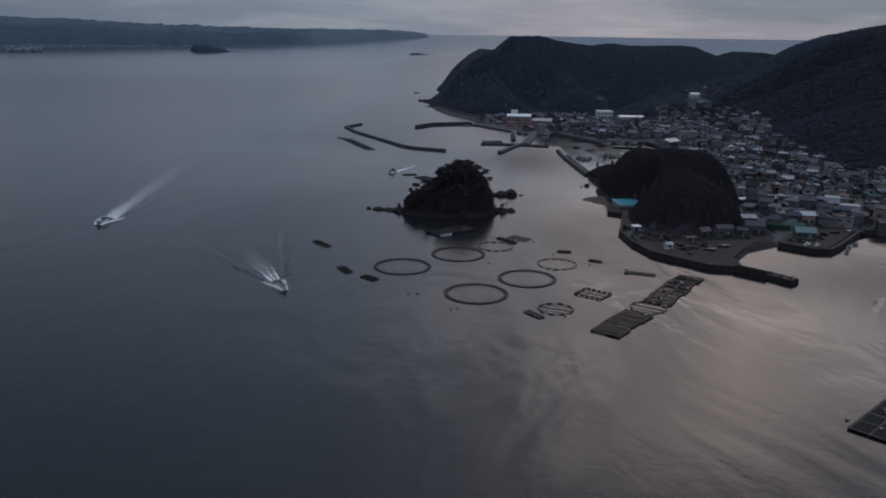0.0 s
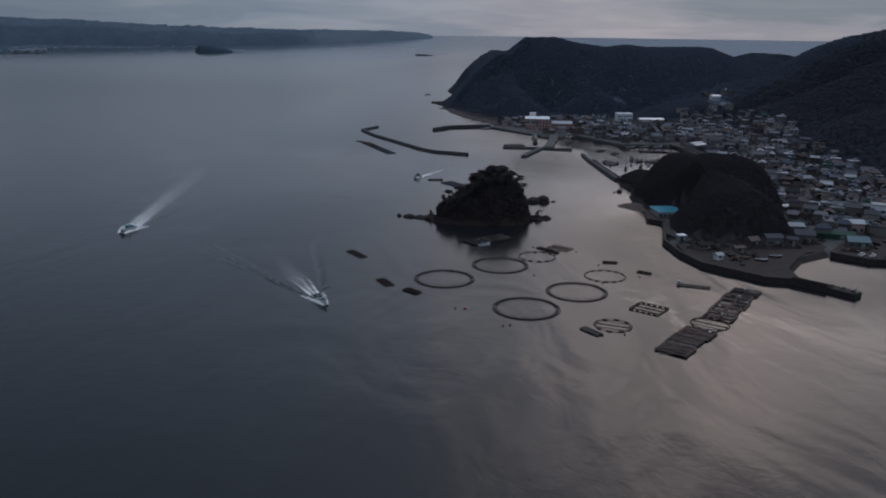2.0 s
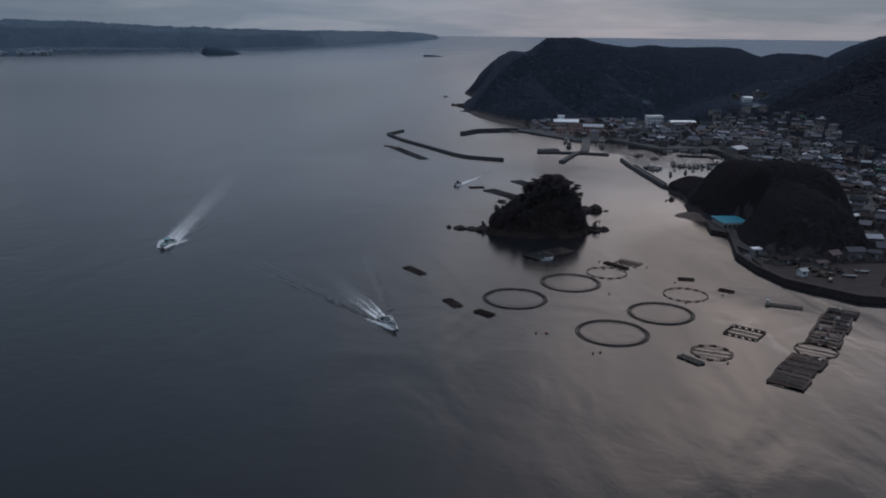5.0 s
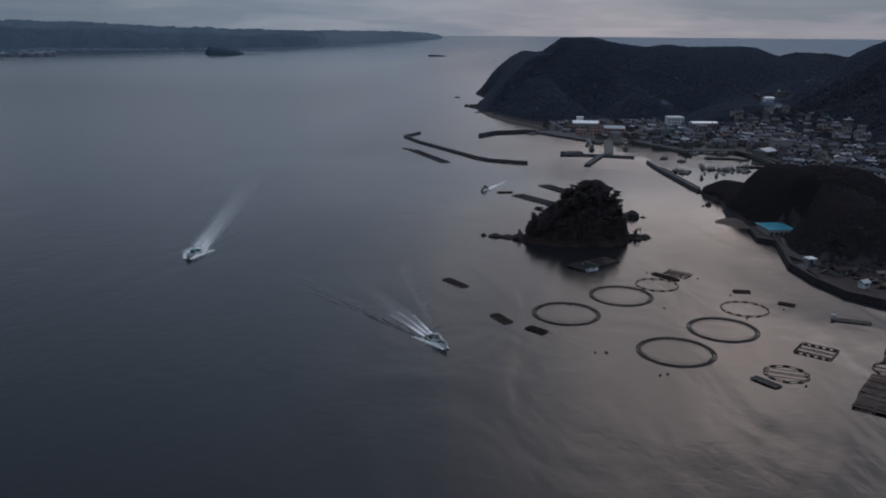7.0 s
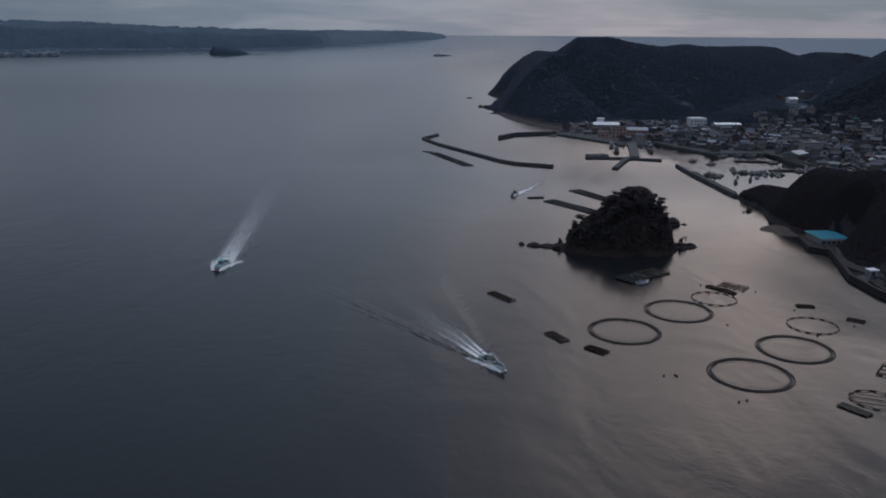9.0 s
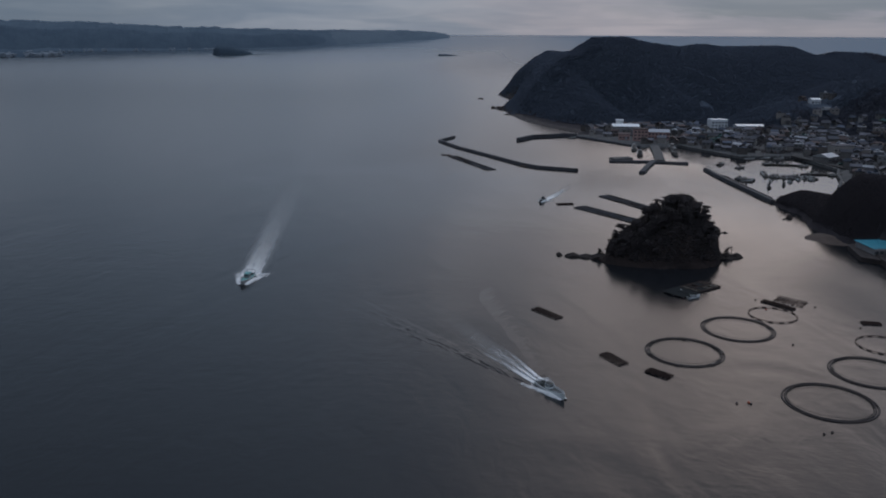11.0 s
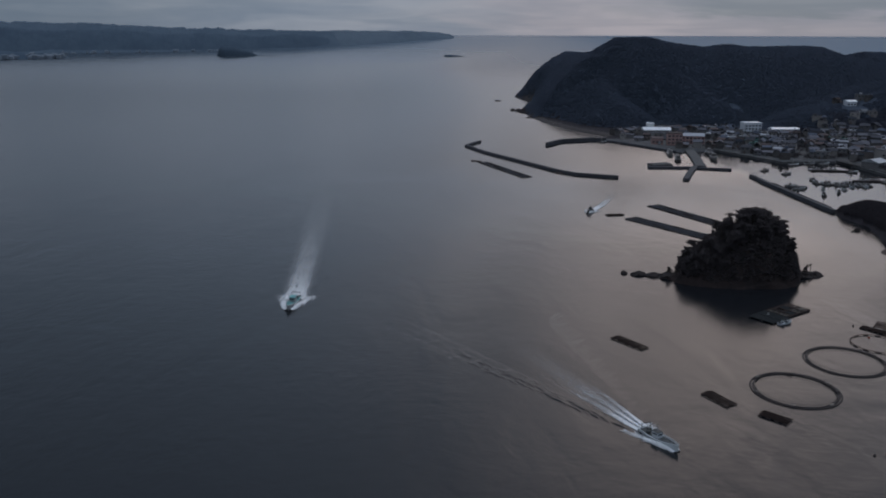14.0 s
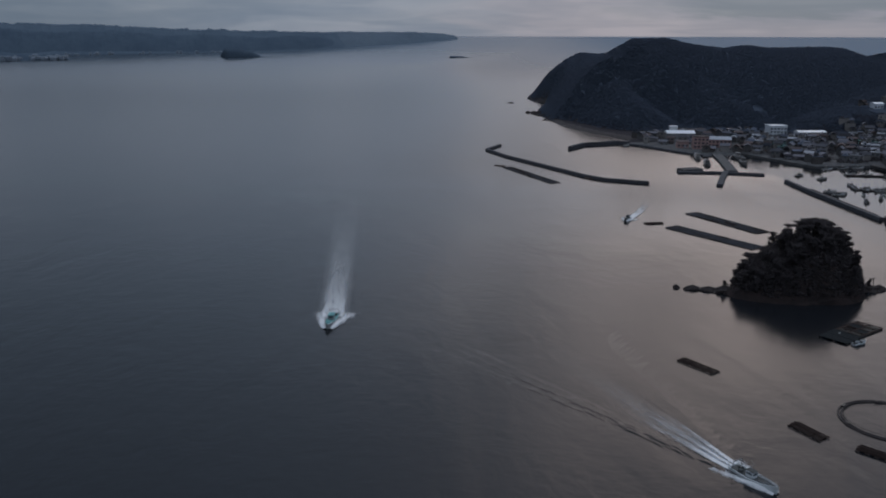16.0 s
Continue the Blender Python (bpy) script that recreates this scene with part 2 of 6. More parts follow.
def foam_material(name, strength):
    """White broken foam that thins out along u and towards the edges (v)."""
    m = bpy.data.materials.new(name)
    m.use_nodes = True
    n = Nodes(m.node_tree)
    uv = n.add("ShaderNodeTexCoord").outputs["UV"]
    at = n.add("ShaderNodeTexCoord").outputs["Object"]
    sep = n.add("ShaderNodeSeparateXYZ")
    n.link(uv, sep.inputs[0])
    drawn = n.add("ShaderNodeMapping")
    n.link(at, drawn.inputs[0])
    drawn.inputs["Scale"].default_value = (0.10, 1.1, 1.0)
    tear = n.math("ADD", n.math("MULTIPLY", n.noise(drawn.outputs[0], 0.9, 5.0, 0.65, 0.4), 0.6), n.math("MULTIPLY", n.noise(at, 1.6, 4.0, 0.7, 0.5), 0.4))
    fade = n.math("POWER", n.math("SUBTRACT", 1.0, sep.outputs[0], clamp=True), 2.2)
    edge = n.span(n.math("ABSOLUTE", n.math("SUBTRACT", n.math("MULTIPLY", sep.outputs[1], 2.0), 1.0)), 0.25, 1.0, 1.0, 0.0)
    near = n.math("MULTIPLY", fade, edge)
    body = n.math("MULTIPLY", n.span(n.math("ADD", tear, n.math("MULTIPLY", near, 0.22)), 0.42, 0.72), near, clamp=True)
    amount = n.math("MULTIPLY", body, strength, clamp=True)
    foam = n.add("ShaderNodeBsdfPrincipled")
    foam.inputs["Base Color"].default_value = rgb(0.80, 0.79, 0.77)
    foam.inputs["Roughness"].default_value = 0.7
    clear = n.add("ShaderNodeBsdfTransparent")
    mix = n.add("ShaderNodeMixShader")
    n.link(amount, mix.inputs[0])
    n.link(clear.outputs[0], mix.inputs[1])
    n.link(foam.outputs[0], mix.inputs[2])
    out = n.add("ShaderNodeOutputMaterial")
    n.link(mix.outputs[0], out.inputs[0])
    return m


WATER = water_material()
FOAM = foam_material("wake_foam", 0.55)
SPRAY = foam_material("bow_foam", 1.9)
VEIL = foam_material("thin_foam", 0.32)
SOIL = material("hill_canopy", (0.034, 0.029, 0.032), (0.044, 0.038, 0.041), 0.95, 5.0, 0.2, spec=0.1)
# bluer and paler than the near hill: haze mixed into both canopy colours
SOIL_FAR = material("hazed_headland_canopy", (0.055, 0.068, 0.088), (0.070, 0.085, 0.108), 0.95, 14.0, 0.2, spec=0.1)
SOIL_PEAK = material("hazed_mountain_canopy", (0.044, 0.047, 0.060), (0.052, 0.055, 0.069), 0.95, 14.0, 0.2, spec=0.1)
ISLE_ROCK = material("island_rock", (0.024, 0.018, 0.017), (0.050, 0.035, 0.031), 0.85, 4.0, 0.5, stain=(0.017, 0.014, 0.014), spec=0.15)
LAND = material("town_ground", (0.054, 0.054, 0.054), (0.108, 0.103, 0.100), 0.9, 9.0, 0.15, stain=(0.034, 0.038, 0.030))
ROCK = material("sea_rock", (0.027, 0.020, 0.018), (0.052, 0.038, 0.033), 0.85, 4.0, 0.5, stain=(0.020, 0.018, 0.016))
SAND = material("beach_sand", (0.060, 0.041, 0.032), (0.095, 0.067, 0.053), 0.9, 5.0, 0.1)
CONCRETE = material("concrete", (0.055, 0.054, 0.054), (0.105, 0.10, 0.096), 0.85, 3.0, 0.05, stain=(0.034, 0.032, 0.03))
WALLSTONE = material("dark_concrete", (0.022, 0.0155, 0.0142), (0.042, 0.031, 0.028), 0.85, 2.5, 0.08, stain=(0.018, 0.014, 0.013))
BREAKWATER = material("weathered_concrete", (0.040, 0.040, 0.045), (0.070, 0.069, 0.075), 0.85, 2.5, 0.08, stain=(0.028, 0.026, 0.027))
YARD = material("yard_concrete", (0.022, 0.0145, 0.0118), (0.040, 0.027, 0.022), 0.9, 4.0, 0.05, stain=(0.016, 0.012, 0.010))
PAVED = material("pale_concrete_paving", (0.125, 0.120, 0.122), (0.19, 0.185, 0.185), 0.9, 5.0, 0.02, stain=(0.08, 0.078, 0.078))
ASPHALT = material("asphalt", (0.030, 0.027, 0.026), (0.048, 0.043, 0.041), 0.9, 6.0, 0.02)
WOOD = material("weathered_wood", (0.052, 0.031, 0.024), (0.135, 0.085, 0.066), 0.85, 1.2, 0.03, shift=0.4)
DARK_WOOD = material("wet_wood", (0.027, 0.018, 0.0155), (0.060, 0.041, 0.034), 0.9, 1.2, 0.03, shift=0.3, spec=0.12)
RED_WOOD = material("reddish_wood", (0.085, 0.047, 0.040), (0.17, 0.105, 0.090), 0.85, 1.2, 0.03, shift=0.3)
PALE_WOOD = material("pale_wood", (0.085, 0.070, 0.057), (0.17, 0.145, 0.12), 0.85, 1.2, 0.03, shift=0.3)
GREY_WOOD = material("grey_wood", (0.046, 0.045, 0.050), (0.084, 0.082, 0.089), 0.85, 1.2, 0.03, shift=0.25)
PIPE = material("black_pipe", (0.026, 0.018, 0.0165), (0.050, 0.036, 0.032), 0.6, 0.8, 0.01)
NET = material("dark_net", (0.012, 0.014, 0.015), (0.035, 0.037, 0.036), 0.95, 0.6, 0.08, spec=0.1)
FLOAT = material("float_drum", (0.030, 0.021, 0.019), (0.070, 0.051, 0.043), 0.65, 0.7, 0.01, shift=0.4)
PALE_FLOAT = material("pale_float", (0.30, 0.30, 0.29), (0.48, 0.47, 0.45), 0.6, 0.5, 0.01)
ORANGE = material("buoy_orange", (0.30, 0.06, 0.03), (0.42, 0.10, 0.05), 0.5, 0.5, 0.0)
BARK = material("bark", (0.035, 0.027, 0.021), (0.085, 0.066, 0.05), 0.9, 0.8, 0.05)
LEAF_NEAR = leafy("pine_leaves", (0.098, 0.086, 0.090), (0.135, 0.116, 0.113), 4.0)
LEAF_HILL = leafy("hill_leaves", (0.056, 0.049, 0.054), (0.067, 0.058, 0.063), 14.0)
# leaf colours of the distant woods carry the blue of the haze
LEAF_PEAK = leafy("hazed_mountain_leaves", (0.066, 0.070, 0.090), (0.076, 0.081, 0.102), 60.0)
LEAF_FAR = leafy("hazed_headland_leaves", (0.088, 0.106, 0.141), (0.099, 0.118, 0.154), 60.0)
GLASS = material("window_glass", (0.03, 0.035, 0.04), (0.07, 0.08, 0.09), 0.12, 2.0, 0.0, spec=0.8)
HULL = material("white_hull", (0.62, 0.64, 0.64), (0.78, 0.79, 0.78), 0.4, 1.5, 0.0, stain=(0.40, 0.36, 0.30))
TEAL = material("teal_deck", (0.10, 0.30, 0.29), (0.17, 0.42, 0.40), 0.55, 1.0, 0.0)
DARKGEAR = material("deck_gear", (0.03, 0.035, 0.035), (0.08, 0.085, 0.08), 0.7, 0.6, 0.02)
STEEL = material("galvanised_steel", (0.25, 0.26, 0.27), (0.40, 0.41, 0.42), 0.45, 0.8, 0.0, metal=0.7)
BLUE_ROOF = material("blue_sheet_roof", (0.04, 0.25, 0.33), (0.07, 0.33, 0.41), 0.4, 2.0, 0.01)
PALE_ROOF = material("whitish_sheet_roof", (0.40, 0.41, 0.42), (0.55, 0.55, 0.55), 0.5, 4.0, 0.01, stain=(0.30, 0.29, 0.28))
TEAL_ROOF = material("teal_sheet_roof", (0.10, 0.165, 0.175), (0.14, 0.21, 0.22), 0.6, 2.0, 0.02)
BRIGHT_ROOF = material("white_sheet_roof", (0.80, 0.81, 0.82), (0.90, 0.90, 0.90), 0.35, 4.0, 0.01, spec=0.8)
RED_BRICK = material("rust_red_wall", (0.33, 0.195, 0.175), (0.42, 0.27, 0.24), 0.85, 3.0, 0.02)
GREEN_SHEET = material("green_net_cover", (0.014, 0.050, 0.032), (0.026, 0.078, 0.050), 0.8, 3.0, 0.05)
PALE_WALL = material("pale_rendered_wall", (0.56, 0.57, 0.59), (0.68, 0.69, 0.71), 0.85, 3.0, 0.01, stain=(0.12, 0.12, 0.12))
WALLS = [material("plaster_wall", c, tuple(v * 1.3 for v in c), 0.85, 2.5, 0.01, stain=tuple(v * 0.5 for v in c), shift=0.4)
         for c in ((0.15, 0.142, 0.140), (0.20, 0.18, 0.165), (0.11, 0.101, 0.097), (0.42, 0.42, 0.41), (0.095, 0.081, 0.074))]
ROOFS = [material("tile_roof", c, tuple(v * 1.2 for v in c), 0.8, 1.2, 0.03, shift=0.7, spec=0.15)
         for c, _ in (((0.062, 0.060, 0.068), 0.5), ((0.098, 0.095, 0.104), 0.5), ((0.086, 0.064, 0.060), 0.6), ((0.068, 0.076, 0.096), 0.5),
                      ((0.118, 0.112, 0.122), 0.5), ((0.060, 0.110, 0.100), 0.5), ((0.25, 0.25, 0.26), 0.45))]
# aerial haze is put into these base colours, bluer and paler with distance
FAR_TOWN = material("hazed_far_walls", (0.17, 0.20, 0.235), (0.27, 0.30, 0.33), 0.9, 30.0, 0.0)
ISLET = material("hazed_islet_woods", (0.068, 0.092, 0.118), (0.086, 0.112, 0.138), 1.0, 60.0, 0.0, spec=0.0)
FAR_HILL = material("hazed_far_hills", (0.078, 0.106, 0.137), (0.098, 0.130, 0.162), 1.0, 60.0, 0.0, spec=0.0)
FAR_HILL_PALE = material("hazed_farther_hills", (0.099, 0.132, 0.165), (0.119, 0.154, 0.188), 1.0, 110.0, 0.0, spec=0.0)
FARTHEST = material("hazed_farthest_hills", (0.122, 0.155, 0.186), (0.150, 0.185, 0.216), 1.0, 160.0, 0.0, spec=0.0)


# ---------------------------------------------------------------- mesh helpers
def mesh_of(name, verts, faces, mats, smooth=False):
    me = bpy.data.meshes.new(name)
    me.from_pydata([tuple(v) for v in verts], [], faces)
    for m in (mats if isinstance(mats, (list, tuple)) else [mats]):
        me.materials.append(m)
    if smooth:
        me.polygons.foreach_set("use_smooth", [True] * len(me.polygons))
    me.update()
    return me


def bm_mesh(name, bm, mat, smooth=False):
    bmesh.ops.recalc_face_normals(bm, faces=bm.faces)
    me = bpy.data.meshes.new(name)
    bm.to_mesh(me)
    bm.free()
    me.materials.append(mat)
    if smooth:
        me.polygons.foreach_set("use_smooth", [True] * len(me.polygons))
    return me


def part(name, bm, mat, parent, label="", smooth=False):
    """One mesh object under a thing or a part, from a bmesh or a ready mesh."""
    me = bm if isinstance(bm, bpy.types.Mesh) else bm_mesh(name, bm, mat, smooth)
    ob = new(name, me)
    ob.parent = parent
    if label:
        tagged(ob, label)
    return ob


def thing(name, label, category, x=0.0, y=0.0, z=0.0, turn=0.0, group="", kind=""):
    ob = new(name)
    ob.matrix_basis = pose(x, y, z, 0, 0, turn)
    return tagged(ob, label, category, group, kind)


def box(bm, x, y, z, sx, sy, sz, turn=0.0, bevel=0.0):
    """A block with its middle at x, y and its foot at z."""
    m = pose(x, y, z + sz / 2, 0, 0, turn) @ Matrix.Diagonal((sx, sy, sz, 1))
    made = bmesh.ops.create_cube(bm, size=1.0, matrix=m)
    if bevel:
        edges = list({e for v in made["verts"] for e in v.link_edges})
        bmesh.ops.bevel(bm, geom=edges, offset=bevel, segments=1, affect="EDGES", profile=0.5)


def rod(bm, a, b, r, r2=None, sides=7):
    a, b = Vector(a), Vector(b)
    way = b - a
    m = Matrix.Translation((a + b) / 2) @ way.to_track_quat("Z", "Y").to_matrix().to_4x4()
    bmesh.ops.create_cone(bm, cap_ends=True, segments=sides, radius1=r, radius2=r if r2 is None else r2, depth=way.length, matrix=m)


def torus(bm, big, small, z=0.0, steps=96, sides=8, a0=0.0, a1=360.0):
    """A pipe bent to a ring, or an arc of one."""
    closed = abs(a1 - a0) >= 359.9
    count = steps if closed else steps + 1
    rings = []
    for i in range(count):
        a = radians(a0 + (a1 - a0) * i / steps)
        rings.append([bm.verts.new(((big + small * math.cos(b)) * math.cos(a), (big + small * math.cos(b)) * math.sin(a), z + small * math.sin(b)))
                      for b in (2 * math.pi * j / sides for j in range(sides))])
    for i in range(steps):
        p, q = rings[i], rings[(i + 1) % count]
        for j in range(sides):
            k = (j + 1) % sides
            bm.faces.new((p[j], q[j], q[k], p[k]))
    if not closed:
        bm.faces.new(rings[0][::-1])
        bm.faces.new(rings[-1])


def ribbon(points, width, top, foot, name, mat, batter=0.0, jag=0.0, seed=0):
    """A wall that follows a line on the plan: a top at a height, sides that spread towards the foot."""
    rnd = random.Random(seed)
    line = []
    for (x0, y0), (x1, y1) in zip(points, points[1:]):
        n = max(1, int(math.hypot(x1 - x0, y1 - y0) / 6))
        line += [(x0 + (x1 - x0) * i / n, y0 + (y1 - y0) * i / n) for i in range(n)]
    line.append(points[-1])
    verts, faces = [], []
    for i, (x, y) in enumerate(line):
        a, b = line[max(0, i - 1)], line[min(len(line) - 1, i + 1)]
        dx, dy = b[0] - a[0], b[1] - a[1]
        ln = math.hypot(dx, dy) or 1
        nx, ny = -dy / ln, dx / ln
        h = width / 2
        for off, z in ((-h - batter, foot), (-h, top - 0.15), (-h + 0.15, top), (h - 0.15, top), (h, top - 0.15), (h + batter, foot)):
            off += rnd.uniform(-jag, jag)
            verts.append((x + nx * off, y + ny * off, z + rnd.uniform(-jag, jag) * 0.4))
    for i in range(len(line) - 1):
        p, q = i * 6, i * 6 + 6
        for j in range(5):
            faces.append((p + j, p + j + 1, q + j + 1, q + j))
        faces.append((p + 5, p, q, q + 5))
    faces.append(tuple(range(5, -1, -1)))
    faces.append(tuple(range(len(verts) - 6, len(verts))))
    return mesh_of(name, verts, faces, mat)


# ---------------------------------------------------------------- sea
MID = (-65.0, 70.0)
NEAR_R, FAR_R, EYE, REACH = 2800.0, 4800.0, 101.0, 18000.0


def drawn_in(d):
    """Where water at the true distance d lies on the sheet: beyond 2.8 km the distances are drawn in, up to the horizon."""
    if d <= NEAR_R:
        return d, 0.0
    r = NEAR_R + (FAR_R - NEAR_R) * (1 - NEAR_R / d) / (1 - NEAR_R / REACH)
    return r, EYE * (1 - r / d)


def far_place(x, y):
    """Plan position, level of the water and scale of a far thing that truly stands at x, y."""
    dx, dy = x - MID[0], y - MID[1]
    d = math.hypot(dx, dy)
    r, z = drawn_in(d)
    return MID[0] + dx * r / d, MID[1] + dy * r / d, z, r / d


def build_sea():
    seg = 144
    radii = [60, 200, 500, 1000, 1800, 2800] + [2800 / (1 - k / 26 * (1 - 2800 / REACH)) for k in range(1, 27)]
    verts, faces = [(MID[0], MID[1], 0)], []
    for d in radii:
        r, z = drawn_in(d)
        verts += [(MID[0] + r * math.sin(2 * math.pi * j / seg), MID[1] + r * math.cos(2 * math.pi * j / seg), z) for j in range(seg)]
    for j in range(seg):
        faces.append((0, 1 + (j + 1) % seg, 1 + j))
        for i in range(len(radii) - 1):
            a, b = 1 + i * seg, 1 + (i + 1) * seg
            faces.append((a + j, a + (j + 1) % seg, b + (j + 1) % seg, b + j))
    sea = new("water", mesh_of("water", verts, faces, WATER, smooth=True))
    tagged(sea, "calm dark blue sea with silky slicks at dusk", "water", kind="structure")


build_sea()

# ---------------------------------------------------------------- land
COAST = [(-16, 1443), (-11, 1410), (3, 1360), (0, 1295), (-17, 1250), (-25, 1192), (-20, 1142), (-13, 1068), (6, 1000), (31, 950), (36, 930), (28, 908), (62, 853), (76, 832), (98, 836), (112, 840),
         (126, 806), (144, 768), (184, 772), (190, 776), (198, 706), (190, 690), (180, 660), (163, 628), (142, 607), (122, 598), (107, 596), (101, 580),
         (106, 553), (98, 521), (99, 512), (100, 503), (99, 494), (105, 480), (101, 446), (95, 424), (91, 408), (93, 384), (98, 366), (118, 347), (131, 357), (144, 376),
         (162, 388), (176, 377), (183, 376.5), (217, 415), (330, 414), (420, 330), (900, 200), (1500, 200), (1500, 2200), (300, 2200), (60, 1560)]
# crest lines: x, y, height, half width
RIDGES = [
    [(-12, 1441, 9, 26), (8, 1430, 26, 46), (32, 1412, 50, 72), (56, 1394, 69, 98), (64, 1340, 69, 104), (71, 1285, 71, 112), (80, 1240, 82, 122), (91, 1206, 90, 135), (130, 1205, 91, 165), (168, 1204, 83, 185),
     (210, 1203, 78, 205), (234, 1203, 82, 215), (262, 1203, 79, 220), (336, 1206, 80, 225), (356, 1212, 76, 220), (392, 1240, 67, 200), (413, 1204, 73, 205), (440, 1202, 72, 200), (462, 1185, 60, 170)],
    [(462, 1160, 52, 110), (456, 1085, 60, 105), (447, 1035, 84, 125), (468, 1005, 98, 165), (488, 985, 103, 205), (520, 960, 111, 235), (600, 850, 118, 325), (650, 700, 110, 385), (680, 480, 108, 400), (700, 200, 110, 330)],
    [(-22, 1200, 5, 14), (0, 1195, 12, 34), (60, 1190, 60, 110), (110, 1180, 82, 150)],
    [(150, 1110, 52, 75), (165, 1040, 28, 60)], [(255, 1100, 52, 80), (272, 1030, 28, 60)], [(60, 1120, 44, 70), (66, 1040, 22, 50)],
    [(470, 1190, 60, 200), (560, 1350, 60, 260), (700, 1500, 60, 300)],
    [(116, 492, 31.5, 33), (124, 477, 33.9, 38), (142, 467, 33, 29)],
    [(124, 462, 28, 38), (131, 437, 23, 30)],
    [(109, 572, 10.5, 22), (112, 541, 15, 26), (117, 515, 29, 31), (117, 500, 31.5, 33)],
    [(290, 990, 27, 90), (345, 1025, 46, 120)],
]


def coast_distance(x, y):
    """Metres inland of the shore line, below zero out at sea; x, y: arrays."""
    best = np.full(x.shape, 1e9)
    inside = np.zeros(x.shape, bool)
    pts = COAST + COAST[:1]
    for (x0, y0), (x1, y1) in zip(pts, pts[1:]):
        dx, dy = x1 - x0, y1 - y0
        t = np.clip(((x - x0) * dx + (y - y0) * dy) / (dx * dx + dy * dy), 0, 1)
        best = np.minimum(best, np.hypot(x - x0 - t * dx, y - y0 - t * dy))
        cross = ((y0 > y) != (y1 > y)) & (x < (x1 - x0) * (y - y0) / ((y1 - y0) if y1 != y0 else 1e-9) + x0)
        inside ^= cross
    return np.where(inside, best, -best)


def waves(x, y, seed):
    """Cheap smooth noise from a few turned sines."""
    rnd = random.Random(seed)
    out = np.zeros(x.shape)
    for k in range(14):
        a, f, ph = rnd.uniform(0, math.pi), 2 ** rnd.uniform(0, 3.2), rnd.uniform(0, 6.28)
        out += np.sin((x * math.cos(a) + y * math.sin(a)) * f + ph) / f
    return out / 2.2


def height_at(x, y):
    x, y = np.asarray(x, float), np.asarray(y, float)
    sd = coast_distance(x, y)
    hill = np.zeros(x.shape)
    warp = waves(x / 90, y / 90, 5) * 12
    for line in RIDGES:
        scale = min(1.0, line[0][3] / 80)
        for (x0, y0, h0, w0), (x1, y1, h1, w1) in zip(line, line[1:]):
            dx, dy = x1 - x0, y1 - y0
            t = np.clip(((x - x0) * dx + (y - y0) * dy) / (dx * dx + dy * dy), 0, 1)
            d = np.hypot(x - x0 - t * dx, y - y0 - t * dy) + warp * scale * np.clip(np.hypot(x - x0 - t * dx, y - y0 - t * dy) / 60, 0, 1)
            h, w = h0 + t * (h1 - h0), w0 + t * (w1 - w0)
            u = np.clip(d / w, 0, 1)
            hill = np.maximum(hill, h * (1 - u ** (3.0 if h0 < 34 and w0 < 45 else 1.7)) * (1 - 0.12 * u))
    # the headland falls away to the point, and dips behind the valley
    fall = np.interp(x, (-25, -9, 3, 21, 39, 56, 72, 80, 90, 100), (3, 11, 23, 42, 58, 68, 68, 77, 89, 999))
    dip = np.interp(x, (345, 356, 372, 386, 398, 408, 420), (999, 75, 67, 63, 65, 72, 999))
    hill = np.where(y > 1100, np.minimum(hill, np.minimum(fall, dip)), hill)
    cliff = np.clip(sd / 30, 0, 1)
    # level ground cut into the hill for the blue-roofed building
    notch = np.clip((np.hypot((x - 103) * 0.8, (y - 466) * 0.75) - 7.8) / 9, 0, 1)
    hill = hill * notch * notch * (3 - 2 * notch)
    # the little beach below the hill
    cove = np.clip((np.hypot(x - 91, (y - 499) * 0.75) - 8) / 6, 0, 1)
    hill = hill * cove * cove * (3 - 2 * cove)
    hill = hill * (1 - (1 - cliff) ** 2.2)
    plain = np.clip(sd * 0.6, -4, 2.0) + np.clip(sd - 20, 0, 200) * 0.02
    return np.maximum(plain, np.where(hill > 1, hill + 1.0, -9.0)), sd, hill


